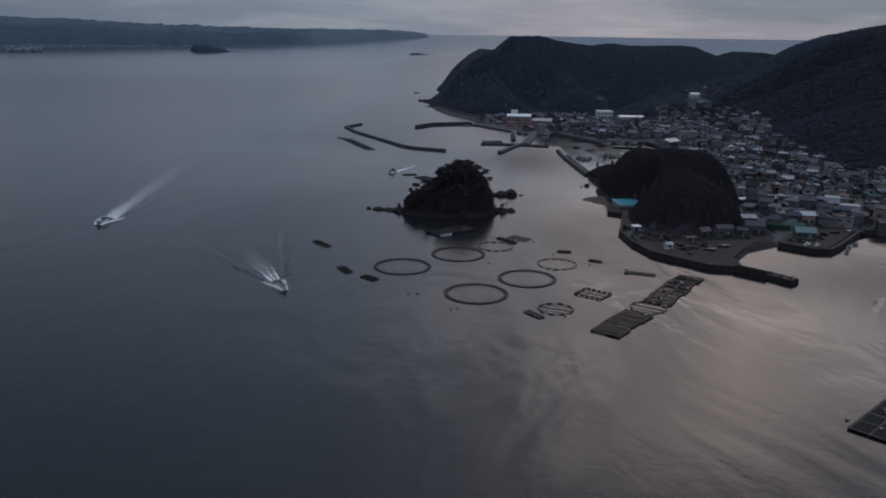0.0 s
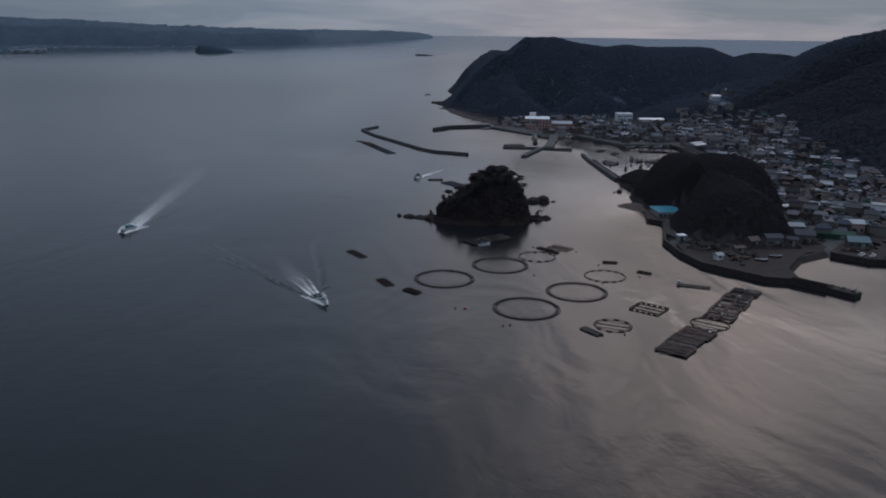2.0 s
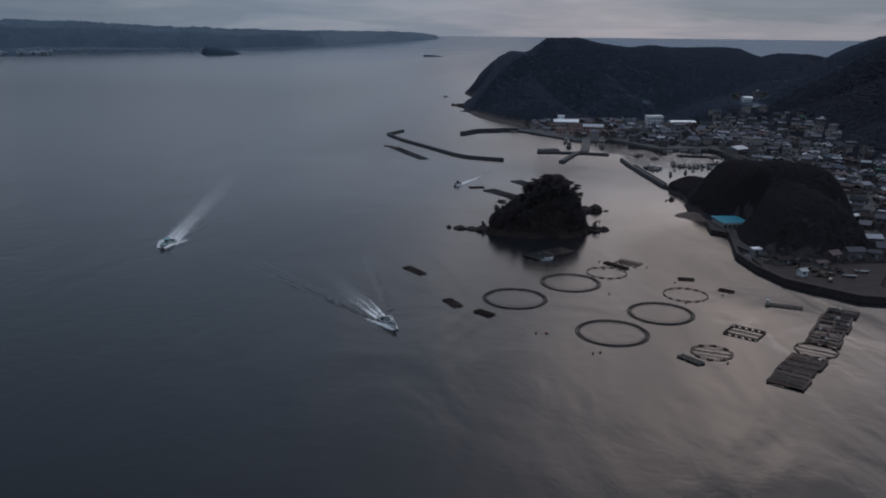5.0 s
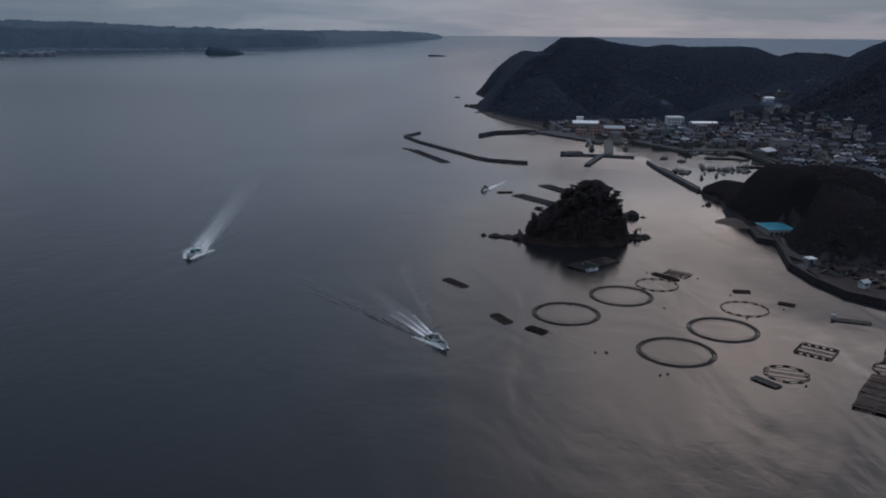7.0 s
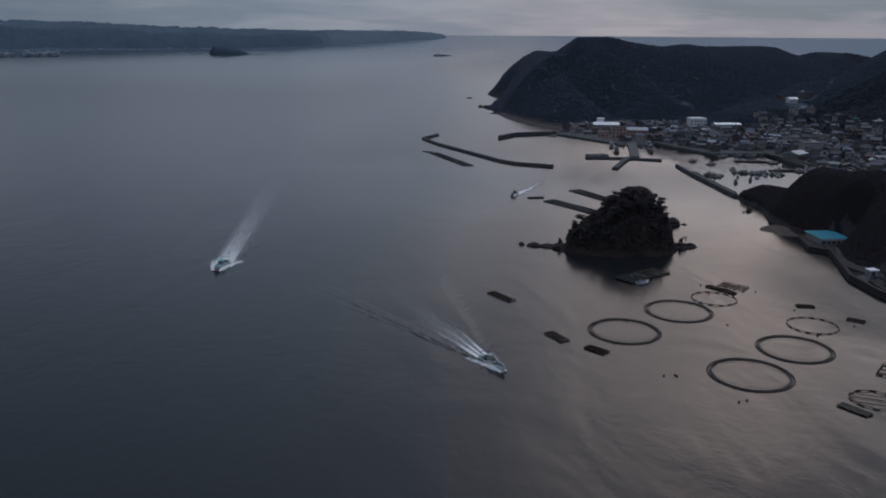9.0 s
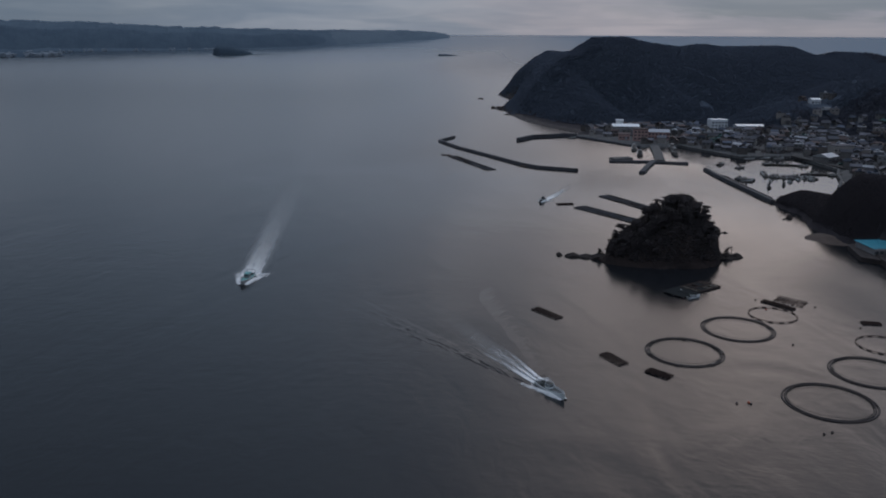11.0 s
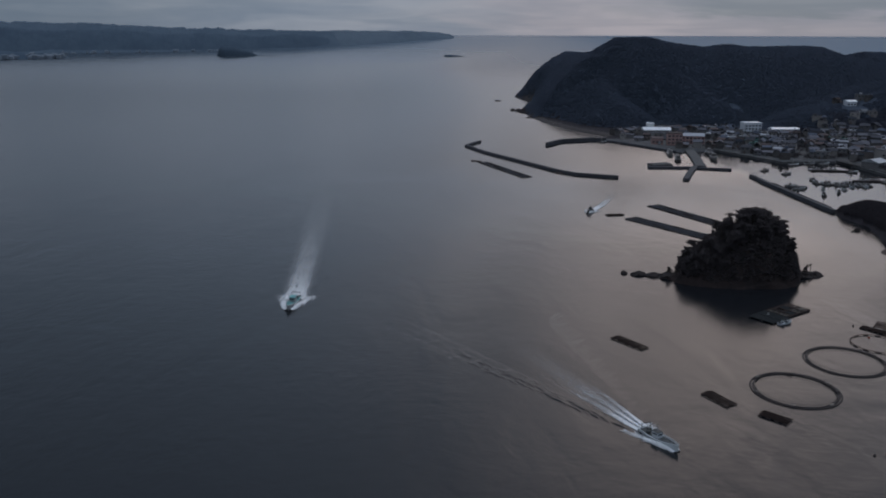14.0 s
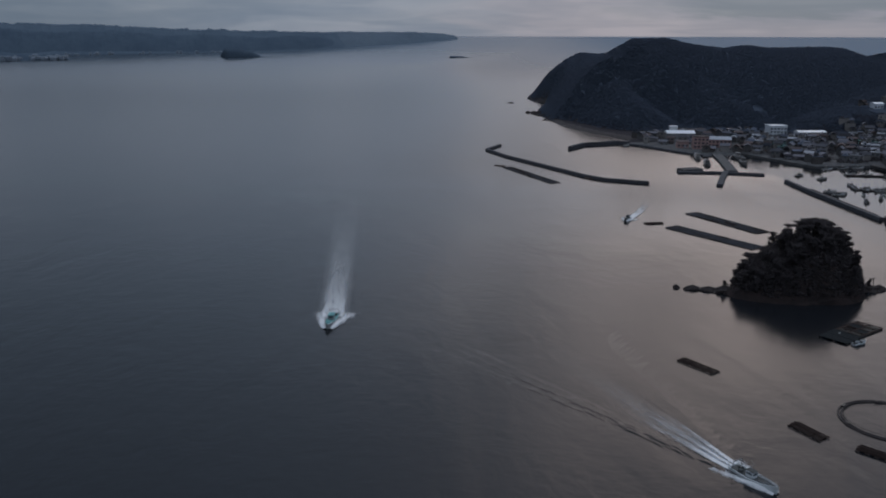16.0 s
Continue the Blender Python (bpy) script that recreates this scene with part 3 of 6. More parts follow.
def build_land():
    xs = np.concatenate([np.arange(-50, 330, 4.0), np.arange(330, 1500, 14.0)])
    ys = np.concatenate([np.arange(190, 620, 4.0), np.arange(620, 1460, 6.0), np.arange(1460, 2200, 30.0)])
    gx, gy = np.meshgrid(xs, ys)
    h, sd, hill = height_at(gx, gy)
    # the canopy that the tree crowns stand out of
    tall = np.where((gy < 620) & (gx < 190), 0.6, 0.2)
    h = h + np.clip((hill - 1.5) / 4, 0, 1) * (tall + waves(gx / 12, gy / 12, 9) * 0.22 * tall) * np.clip(sd / 8, 0, 1)
    h = np.maximum(h, -4)
    nx, ny = len(xs), len(ys)
    verts = np.stack([gx, gy, h], -1).reshape(-1, 3)
    keep = (sd > -14)
    faces, slots = [], []
    for j in range(ny - 1):
        for i in range(nx - 1):
            if keep[j, i] or keep[j + 1, i] or keep[j, i + 1] or keep[j + 1, i + 1]:
                a = j * nx + i
                faces.append((a, a + 1, a + nx + 1, a + nx))
                x, y = xs[i], ys[j]
                wooded = (408 if x < 110 else 396) < y < 606 and x < 166 and math.hypot((x - 103) * 0.8, (y - 466) * 0.75) > 7.5
                near_sea = sd[j, i] < 7 and y > 930 and hill[j, i] < 30
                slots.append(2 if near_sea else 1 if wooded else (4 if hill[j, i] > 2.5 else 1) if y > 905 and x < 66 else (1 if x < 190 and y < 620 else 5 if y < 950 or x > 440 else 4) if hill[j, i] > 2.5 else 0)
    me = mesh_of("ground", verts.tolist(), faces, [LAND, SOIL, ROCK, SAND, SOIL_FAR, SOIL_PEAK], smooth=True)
    me.polygons.foreach_set("material_index", slots)
    tagged(new("ground", me), "dark wooded hills and grey town ground by the sea", "ground", kind="structure")


build_land()


# ---------------------------------------------------------------- trees
def cards(rng, centres, radii, per, size, flat=0.75, loose=0.45, inner=0.55):
    """Leaf clumps: per bent quads round every centre; returns vertices and faces."""
    n = len(centres)
    c = np.repeat(np.asarray(centres, float), per, 0)
    r = np.repeat(np.asarray(radii, float), per)[:, None]
    way = rng.normal(size=(n * per, 3))
    way /= np.linalg.norm(way, axis=1)[:, None]
    way[:, 2] *= flat
    mid = c + way * r * rng.uniform(inner, 1.0, (n * per, 1))
    nrm = way + rng.normal(size=way.shape) * loose + [0, 0, 0.25]
    nrm /= np.linalg.norm(nrm, axis=1)[:, None]
    side = np.cross(nrm, rng.normal(size=way.shape))
    side /= np.linalg.norm(side, axis=1)[:, None]
    up = np.cross(nrm, side)
    s = (np.repeat(np.asarray(size if np.ndim(size) else np.full(n, size), float), per) * rng.uniform(0.7, 1.3, n * per))[:, None]
    bend = nrm * s * 0.25
    v = np.stack([mid - side * s - up * s * 0.8 - bend, mid + side * s * 0.9 - up * s - bend * 0.4, mid + side * s + up * s * 0.7 - bend, mid - side * s * 0.6 + up * s + bend * 0.3], 1).reshape(-1, 3)
    return v, np.arange(len(v)).reshape(-1, 4)


def quad_mesh(name, v, f, mat):
    me = bpy.data.meshes.new(name)
    me.vertices.add(len(v))
    me.vertices.foreach_set("co", v.astype(np.float32).ravel())
    me.loops.add(f.size)
    me.loops.foreach_set("vertex_index", f.astype(np.int32).ravel())
    me.polygons.add(len(f))
    me.polygons.foreach_set("loop_start", np.arange(0, f.size, 4, dtype=np.int32))
    me.materials.append(mat)
    me.update(calc_edges=True)
    return me


def forest(name, label, xs, ys, crown, per, mat, seed, leaf, lifted=0.0, dome=0.5, steep=False):
    """Many tree crowns as one sheet of stuff: every crown a low dome of loose, mostly level leaf tufts."""
    rng = np.random.default_rng(seed)
    n = len(xs)
    size = np.repeat(crown * rng.uniform(0.7, 1.3, n), per)
    a, d = rng.uniform(0, 2 * math.pi, n * per), np.sqrt(rng.uniform(0, 1, n * per))
    x, y = np.repeat(xs, per) + np.cos(a) * d * size, np.repeat(ys, per) + np.sin(a) * d * size
    z = height_at(x, y)[0] + lifted + size * dome * (1 - d * d) + rng.uniform(-0.25, 0.35, n * per) * leaf * 2
    mid = np.stack([x, y, z], -1)
    tilt = np.zeros(mid.shape)
    if steep:
        # tufts on the steep sides turn outwards
        h = height_at(x, y)[0]
        tilt[:, 0], tilt[:, 1] = h - height_at(x + 0.8, y)[0], h - height_at(x, y + 0.8)[0]
    nrm = rng.normal(size=mid.shape) * 0.42 + tilt + np.stack([np.cos(a) * d, np.sin(a) * d, 0 * d], -1) * 0.5 + [0.0, -0.25, 1.0]
    nrm /= np.linalg.norm(nrm, axis=1)[:, None]
    side = np.cross(nrm, rng.normal(size=mid.shape))
    side /= np.linalg.norm(side, axis=1)[:, None]
    up = np.cross(nrm, side)
    s = (leaf * rng.uniform(0.6, 1.4, n * per))[:, None]
    bend = nrm * s * 0.3
    v = np.stack([mid - side * s - up * s * 0.7 - bend, mid + side * s * 0.9 - up * s - bend * 0.4, mid + side * s + up * s * 0.7 - bend, mid - side * s * 0.5 + up * s + bend * 0.3], 1).reshape(-1, 3)
    tagged(new(name, quad_mesh(name, v, np.arange(len(v)).reshape(-1, 4), mat)), label, "forest", kind="stuff")


def scatter(x0, x1, y0, y1, step, seed, low, test=None):
    rng = np.random.default_rng(seed)
    gx, gy = np.meshgrid(np.arange(x0, x1, step), np.arange(y0, y1, step))
    x = gx.ravel() + rng.uniform(-0.5, 0.5, gx.size) * step
    y = gy.ravel() + rng.uniform(-0.5, 0.5, gx.size) * step
    _, sd, hill = height_at(x, y)
    ok = (hill > low) & (sd > 2.5)
    if test is not None:
        ok &= test(x, y)
    return x[ok], y[ok]


VALLEY = [(307, 992), (286, 997), (275, 910), (291, 891), (303, 894), (308, 866), (305, 843), (304, 791), (291, 805), (302, 774), (300, 808), (288, 916), (285, 717), (284, 687), (282, 654), (277, 935),
          (297, 902), (284, 900), (312, 880), (299, 858), (293, 842), (310, 828), (297, 822), (310, 800), (313, 985), (296, 940), (270, 925), (290, 760), (296, 735), (292, 700), (290, 668), (288, 630), (284, 600)]


def cleared(x, y):
    ok = (np.hypot(x - 292, (y - 968) * 0.7) > 13) & (np.hypot(x - 191, (y - 1027) * 0.7) > 8)
    for px, py in VALLEY:
        ok &= np.hypot(x - px, (y - py + 4) * 0.8) > 6.5
    return ok


hx, hy = scatter(80, 185, 395, 608, 2.6, 3, 0.3, lambda x, y: (np.hypot((x - 103) * 0.8, (y - 466) * 0.75) > 10.5) & ((y < 484) | (x > 100) | (y > 516)))
ex, ey = scatter(84, 126, 430, 606, 2.0, 8, 0.3, lambda x, y: (np.hypot((x - 103) * 0.8, (y - 466) * 0.75) > 10.5) & ((y < 484) | (x > 100) | (y > 516)))
# closer growth on the steep bank behind the blue-roofed building
bx, by = scatter(84, 126, 442, 492, 1.3, 17, 0.3, lambda x, y: (np.abs(np.hypot((x - 103) * 0.8, (y - 466) * 0.75) - 13.0) < 4.0) & (x > 97))
hx, hy = np.concatenate([hx, ex, bx]), np.concatenate([hy, ey, by])
forest("hill_forest", "dark dense evergreen trees covering the small harbour hill", hx, hy, 2.3, 70, LEAF_HILL, 11, 0.31, 0.75, 0.42, True)
fx, fy = scatter(-25, 480, 935, 1450, 5.0, 4, 0.3, lambda x, y: ((y < 1235 + 30 * (x > 340)) | (x < 110)) & cleared(x, y))
forest("headland_forest", "dark haze-blue forest on the headland behind the town", fx, fy, 4.2, 46, LEAF_FAR, 12, 0.66, 1.0, 0.26)
mx, my = scatter(260, 640, 430, 1200, 5.6, 6, 1.0, lambda x, y: ((y < 950) | (x > 440)) & (x > 250) & cleared(x, y))
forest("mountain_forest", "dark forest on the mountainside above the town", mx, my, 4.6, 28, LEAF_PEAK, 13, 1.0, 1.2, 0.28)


def tree_meshes(seed, h, spread, umbrella=False):
    """Trunk with limbs, and a crown of leaf clumps in uneven layers with gaps."""
    rnd, rng = random.Random(seed), np.random.default_rng(seed)
    bm = bmesh.new()
    p, r = Vector((0, 0, -0.6)), 0.16 + h * 0.022
    tips = []
    lean = Vector((rnd.uniform(-0.18, 0.18), rnd.uniform(-0.18, 0.18), 1))
    for k in range(5):
        q = p + lean * (h * 0.21) + Vector((rnd.uniform(-0.2, 0.2), rnd.uniform(-0.2, 0.2), 0))
        rod(bm, p, q, r, r * 0.72, 6)
        if k >= (3 if umbrella else 1):
            for _ in range(4 if umbrella else 2):
                a = rnd.uniform(0, 6.28)
                d = spread * rnd.uniform(0.45, 1.0) * (1.1 - k * 0.12)
                tip = q + Vector((math.cos(a) * d, math.sin(a) * d, rnd.uniform(0.0, 0.9)))
                rod(bm, q, tip, r * 0.4, r * 0.12, 5)
                tips += [tip, (q + tip) / 2 + Vector((0, 0, 0.4))]
        p, r = q, r * 0.72
    tips += [p, p + Vector((0.4, 0.2, 0.5))]
    trunk = bm_mesh("trunk", bm, BARK)
    v, f = cards(rng, [tuple(t) for t in tips], [spread * rnd.uniform(0.36, 0.60) for _ in tips], 58, 0.19, 0.3 if umbrella else 0.6, 0.7, 0.1)
    return trunk, quad_mesh("crown", v, f, LEAF_NEAR)


TREES = [tree_meshes(40 + k, h, s) for k, (h, s) in enumerate(((5.0, 2.4), (6.5, 2.8), (4.2, 2.6), (7.5, 3.0), (3.4, 2.2)))]
TREES += [tree_meshes(61, 6.5, 3.9, True), tree_meshes(62, 7.5, 3.3, True)]
# height of the crown's top over the foot of the umbrella pines
UMBRELLA_TOP = {k: max(v.co.z for v in TREES[k][1].vertices) for k in (5, 6)}


def plant(k, x, y, z, turn, size, label="dark evergreen coastal pine with a ragged crown", group="trees on the rock island", name="pine_tree"):
    ob = thing(name, label, "tree", x, y, z, turn, group)
    for nm, me in zip(("trunk", "crown"), TREES[k]):
        c = part(nm, me, None, ob)
        c.scale = (size, size, size)
    return ob


# ---------------------------------------------------------------- rock island
def rock_mesh(name, rx, ry, h, seed, mat=None, rings=9, seg=36, steep=2.6, rough=0.16, skirt=-2.5):
    """A rough rock: steep broken sides, a rounded top and ledges."""
    verts, faces = [], []
    for i in range(rings):
        t = i / (rings - 1)
        z = skirt + (h - skirt) * t
        wide = (1 - t ** steep) ** 0.5 if t < 1 else 0.0
        for j in range(seg):
            a = 2 * math.pi * j / seg
            nv = Vector((math.cos(a) * 1.7, math.sin(a) * 1.7, t * 3 + seed * 7.1))
            k = 1 + rough * 2 * noise.noise(nv) + rough * noise.noise(nv * 3.1)
            ledge = 1 + rough * 0.4 * math.sin(t * 17 + seed)
            verts.append((rx * wide * k * ledge * math.cos(a), ry * wide * k * ledge * math.sin(a), z + (noise.noise(nv * 2.3) * h * 0.08 if 0 < i else 0)))
    for i in range(rings - 1):
        for j in range(seg):
            k = (j + 1) % seg
            faces.append((i * seg + j, i * seg + k, (i + 1) * seg + k, (i + 1) * seg + j))
    faces.append(tuple(range((rings - 1) * seg, rings * seg)))
    return mesh_of(name, verts, faces, mat or ROCK, smooth=False)


ISLE_X = (-27, -24.5, -21, -17, -12, -7, -4, -1, 4, 9, 14, 19, 23.5, 27, 29.5, 31)
ISLE_Z = (0, 1.5, 6.0, 9.2, 11.8, 13.2, 14.2, 17.6, 20.6, 21.8, 21.2, 20.0, 17.6, 12.0, 4.0, 0)


def island_span(x):
    """Where the middle of the island lies across, and half its depth, along x."""
    return float(np.interp(x, (-27, -2, 5), (455.0, 460.5, 462))), float(np.interp(x, (-27, -14, 0, 10), (9.0, 14.5, 19.0, 20.5)))


def island_height(x, y):
    """The island's slope: a low shoulder on one side, then a step up to the summit and a steep drop."""
    u = (x - 2.5) / (27.5 if x > 2.5 else 28.5)
    cy, ry = island_span(x)
    v = (y - cy) / ry
    d = (abs(u) ** 2.6 + abs(v) ** 2.6) ** (1 / 2.6)
    top = float(np.interp(x, ISLE_X, ISLE_Z))
    return top * max(0.0, 1 - abs(v) ** 3.2) ** 0.8 * max(0.0, 1 - d ** 10), d


def build_island():
    verts, faces = [], []
    rings, seg = 26, 72
    for i in range(rings):
        d = 1.02 * (1 - i / rings) ** 0.7
        for j in range(seg):
            a = 2 * math.pi * j / seg
            c, s = math.cos(a), math.sin(a)
            k = d / (abs(c) ** 2.6 + abs(s) ** 2.6) ** (1 / 2.6)
            nv = Vector((c * 2, s * 2, i * 0.12))
            k *= 1 + 0.05 * noise.noise(nv) + 0.035 * noise.noise(nv * 3.3)
            x = 2.5 + k * c * (27.5 if c > 0 else 28.5)
            cy, ry = island_span(x)
            y = cy + k * s * ry
            h, _ = island_height(x, y)
            z = h + noise.noise(Vector((x, y, h)) * 0.25) * 1.6 + noise.noise(Vector((x, y, h)) * 0.8) * 0.6
            verts.append((x, y, -2.0 if i == 0 else max(z, -1.5)))
    for i in range(rings - 1):
        for j in range(seg):
            k = (j + 1) % seg
            faces.append((i * seg + j, i * seg + k, (i + 1) * seg + k, (i + 1) * seg + j))
    faces.append(tuple(range((rings - 1) * seg, rings * seg)))
    tagged(new("rock_island", mesh_of("rock_island", verts, faces, ISLE_ROCK)), "steep dark rock island topped with evergreen trees", "island")
    # trees and scrub over the crown and the upper sides
    rnd = random.Random(8)
    for _ in range(1500):
        x, y = rnd.uniform(-23, 28), rnd.uniform(443, 482)
        h, d = island_height(x, y)
        if d > 0.95 or h < 4 or rnd.random() > 0.15:
            continue
        high = d < 0.65 and x > -3
        plant(rnd.choice((1, 3, 0) if high else (0, 2, 4)), x, y, h - 0.4, rnd.uniform(0, 360), rnd.uniform(0.75, 1.0) if high else rnd.uniform(0.6, 0.95))
    for k, x, y, top, sz in ((5, -1.8, 461.5, 25.6, 1.05), (6, 3.0, 460.0, 27.6, 1.0), (5, 8.4, 459.8, 30.0, 1.15), (6, 13.5, 461.0, 29.0, 1.05), (5, 10.5, 462.0, 29.4, 0.9), (5, 18.5, 463.0, 26.2, 1.05), (6, 23.2, 466.0, 23.6, 0.9),
                             (5, -15.4, 460.5, 16.2, 0.85), (6, -18.6, 458.0, 13.6, 0.7), (5, -10.0, 454.5, 19.4, 0.9), (6, -7.5, 460.0, 18.0, 0.7), (5, -3.6, 461.0, 23.4, 0.8), (5, 5.5, 468.0, 27.2, 1.0), (6, 12.0, 469.0, 26.6, 1.0), (6, 26.0, 470.0, 18.5, 0.8),
                             (5, 21.0, 458.0, 23.6, 0.8), (5, 0.5, 452.0, 21.5, 0.9), (6, 11.0, 451.0, 23.5, 0.9)):
        plant(k, x, y, top - sz * UMBRELLA_TOP[k], 40 * k + 7 * x, sz, "tall dark pine standing out over the rock island")
    rng = np.random.default_rng(5)
    cs, rs = [], []
    for _ in range(9000):
        x, y = rnd.uniform(-25, 30), rnd.uniform(442, 483)
        h, d = island_height(x, y)
        if d < 0.99 and h > 2.6 + 1.6 * noise.noise(Vector((x * 0.15, y * 0.15, 4.0))):
            cs.append((x, y, h + rnd.uniform(0.0, 1.3)))
            rs.append(rnd.uniform(0.4, 1.1))
    v, f = cards(rng, cs, rs, 14, 0.25, 0.6, 0.8, 0.1)
    tagged(new("scrub", quad_mesh("scrub", v, f, LEAF_NEAR)), "dark scrub clinging to the rock island", "shrubs", kind="stuff")


build_island()

# low spurs and loose rocks beside the island, and the reef off the headland
SEA_ROCKS = [(-43.2, 464.0, 1.7, 1.2, 1.6), (-37.0, 462.0, 4.4, 1.9, 2.0), (-31.0, 460.3, 5.0, 2.2, 1.9), (-25.5, 458.3, 5.0, 3.2, 3.0),
             (28.0, 459.5, 4.6, 3.0, 3.6), (33.5, 460.5, 4.4, 2.4, 2.8), (38.5, 462.0, 3.0, 1.8, 2.2),
             (30.0, 507.0, 3.0, 2.2, 2.2), (36.0, 508.5, 5.0, 3.2, 3.4), (42.0, 509.0, 4.4, 2.4, 4.4), (48.5, 509.5, 2.2, 1.2, 0.9),
             (-36.0, 1208.0, 3.5, 3.0, 3.2), (-29.0, 1200.0, 5.0, 3.5, 3.8), (-24.0, 1188.0, 6.0, 4.0, 5.0), (-17.0, 1165.0, 7.0, 4.0, 3.0),
             (-47.0, 1360.0, 5.5, 3.0, 2.0), (-20.0, 1120.0, 8.0, 4.0, 1.6), (96.0, 545.0, 2.2, 1.6, 2.0), (92.0, 542.0, 1.2, 0.9, 0.9)]
for k, (x, y, rx, ry, h) in enumerate(SEA_ROCKS):
    ob = new("sea_rock", rock_mesh("sea_rock", rx, ry, h, k + 1, seg=20, rings=7, rough=0.22, steep=2.2))
    ob.matrix_basis = pose(x, y, 0, 0, 0, (37 * k) % 23 - 20)
    tagged(ob, "low dark rock rising from the sea", "rock", "sea rocks")
    if k in (3, 4, 5):
        plant(4 if k != 8 else 2, x, y, h * 0.8, 50 * k, 0.6 if k != 8 else 0.75, "small wind-bent pine on a sea rock", "trees on sea rocks")


def torii(x, y, z, turn, high):
    """A small shrine gate: two leaning posts, a tie beam and an upswept double lintel."""
    ob = thing("torii_gate", "small weathered shrine gate on the rocky spur", "gate", x, y, z, turn)
    half = high * 0.36
    for s in (-1, 1):
        bm = bmesh.new()
        rod(bm, (s * half * 1.08, 0, -0.8), (s * half * 0.94, 0, high * 0.9), 0.17, 0.14, 8)
        part("post", bm, ROCK, ob)
    bm = bmesh.new()
    box(bm, 0, 0, high * 0.66, half * 2.4, 0.16, 0.24, bevel=0.02)
    part("tie_beam", bm, ROCK, ob)
    bm = bmesh.new()
    tube(bm, [(half * 1.5 * t, 0, high * 0.93 + 0.22 * t * t) for t in (-1, -0.6, 0, 0.6, 1)], 0.18, 6)
    part("lintel", bm, ROCK, ob)


# ---------------------------------------------------------------- breakwaters, quays, piers
def quay(name, label, pts, width, top, mat, batter=0.4, foot=-2.5, jag=0.05, seed=0, group="harbour walls"):
    return tagged(new(name, ribbon(pts, width, top, foot, name, mat, batter, jag, seed)), label, "breakwater", group, "structure")


quay("breakwater", "long bent dark concrete breakwater standing in the sea", [(-90, 893), (-103.5, 863), (-88, 822), (-38, 727), (-27, 714), (1, 701)], 2.6, 2.0, BREAKWATER, 0.4, seed=1)
quay("breakwater", "short dark concrete breakwater below the headland", [(-30, 868), (-14, 893), (18, 905), (30, 904)], 3.2, 3.4, BREAKWATER, 0.4, seed=2)
quay("sea_wall", "thin concrete sea wall along the harbour front", [(27, 902), (36, 893), (62, 852), (76, 830)], 1.8, 1.7, BREAKWATER, 0.2, seed=3)
quay("pier", "low concrete pier with a dark side", [(33, 746), (62, 745), (93, 736)], 3.0, 1.6, BREAKWATER, 0.3, seed=4)
quay("pier", "low concrete pier arm with a dark side", [(69, 748), (58, 722), (47, 693)], 4.2, 1.7, BREAKWATER, 0.3, seed=5)
quay("jetty", "wide pale concrete jetty reaching into the harbour", [(74, 749), (84, 800), (90, 838)], 8.0, 1.6, CONCRETE, 0.1, seed=6)
quay("landing", "pale concrete landing beside the pier", [(36, 752), (52, 757)], 9.0, 2.4, CONCRETE, 0.1, seed=7)
quay("mole", "dark concrete mole closing the fishing harbour", [(98, 709), (98, 680), (100, 640), (103, 588)], 2.4, 2.0, BREAKWATER, 0.4, seed=8)
quay("mole_quay", "pale concrete quay behind the mole", [(102.6, 680), (103.4, 650), (106, 600)], 3.0, 1.0, YARD, 0.1, seed=9)
quay("finger_quay", "narrow finger quay inside the harbour", [(108, 668), (120, 666)], 3.0, 1.3, CONCRETE, 0.1, seed=10)
quay("finger_quay", "narrow finger quay inside the harbour", [(152, 735), (183, 731)], 2.0, 1.1, WALLSTONE, 0.1, seed=11)
quay("finger_quay", "narrow finger quay inside the harbour", [(162, 690), (192, 690)], 2.4, 1.1, WALLSTONE, 0.1, seed=12)
quay("quay_wall", "harbour front quay wall of dark concrete", [(112, 838), (126, 806), (144, 768), (186, 772)], 2.0, 2.1, CONCRETE, 0.1, seed=13)
quay("quay_wall", "harbour front quay wall of concrete", [(190, 776), (197, 706), (188, 688), (178, 660), (162, 630)], 2.0, 2.1, CONCRETE, 0.1, seed=14)
quay("sea_wall", "curved dark sea wall round the foot of the hill", [(103, 470), (100, 446), (94.5, 424), (90.5, 408), (92, 386), (97, 367)], 1.6, 2.8, WALLSTONE, 0.3, seed=15)
quay("sea_wall", "dark sea wall below the waterfront yard", [(96, 368), (117, 346), (131, 343)], 2.0, 2.9, WALLSTONE, 0.2, seed=16)
quay("pier", "dark concrete pier with a stepped parapet", [(129, 345), (137, 337.5), (146, 326)], 5.4, 2.2, WALLSTONE, 0.2, seed=17)
quay("parapet", "raised dark parapet on the pier", [(127, 343.5), (137, 333.5)], 1.2, 3.6, WALLSTONE, 0.1, seed=18)
quay("slipway", "sloping concrete slipway down into the basin", [(130.5, 361), (142, 378), (161, 391)], 1.6, 2.3, YARD, 4.0, foot=-1.2, seed=19)
quay("quay_wall", "dark quay wall of the inner basin", [(163, 387.5), (176, 376.4), (183, 376), (190.5, 383.4), (216.5, 415.5), (300, 419)], 1.8, 2.9, WALLSTONE, 0.2, seed=20)


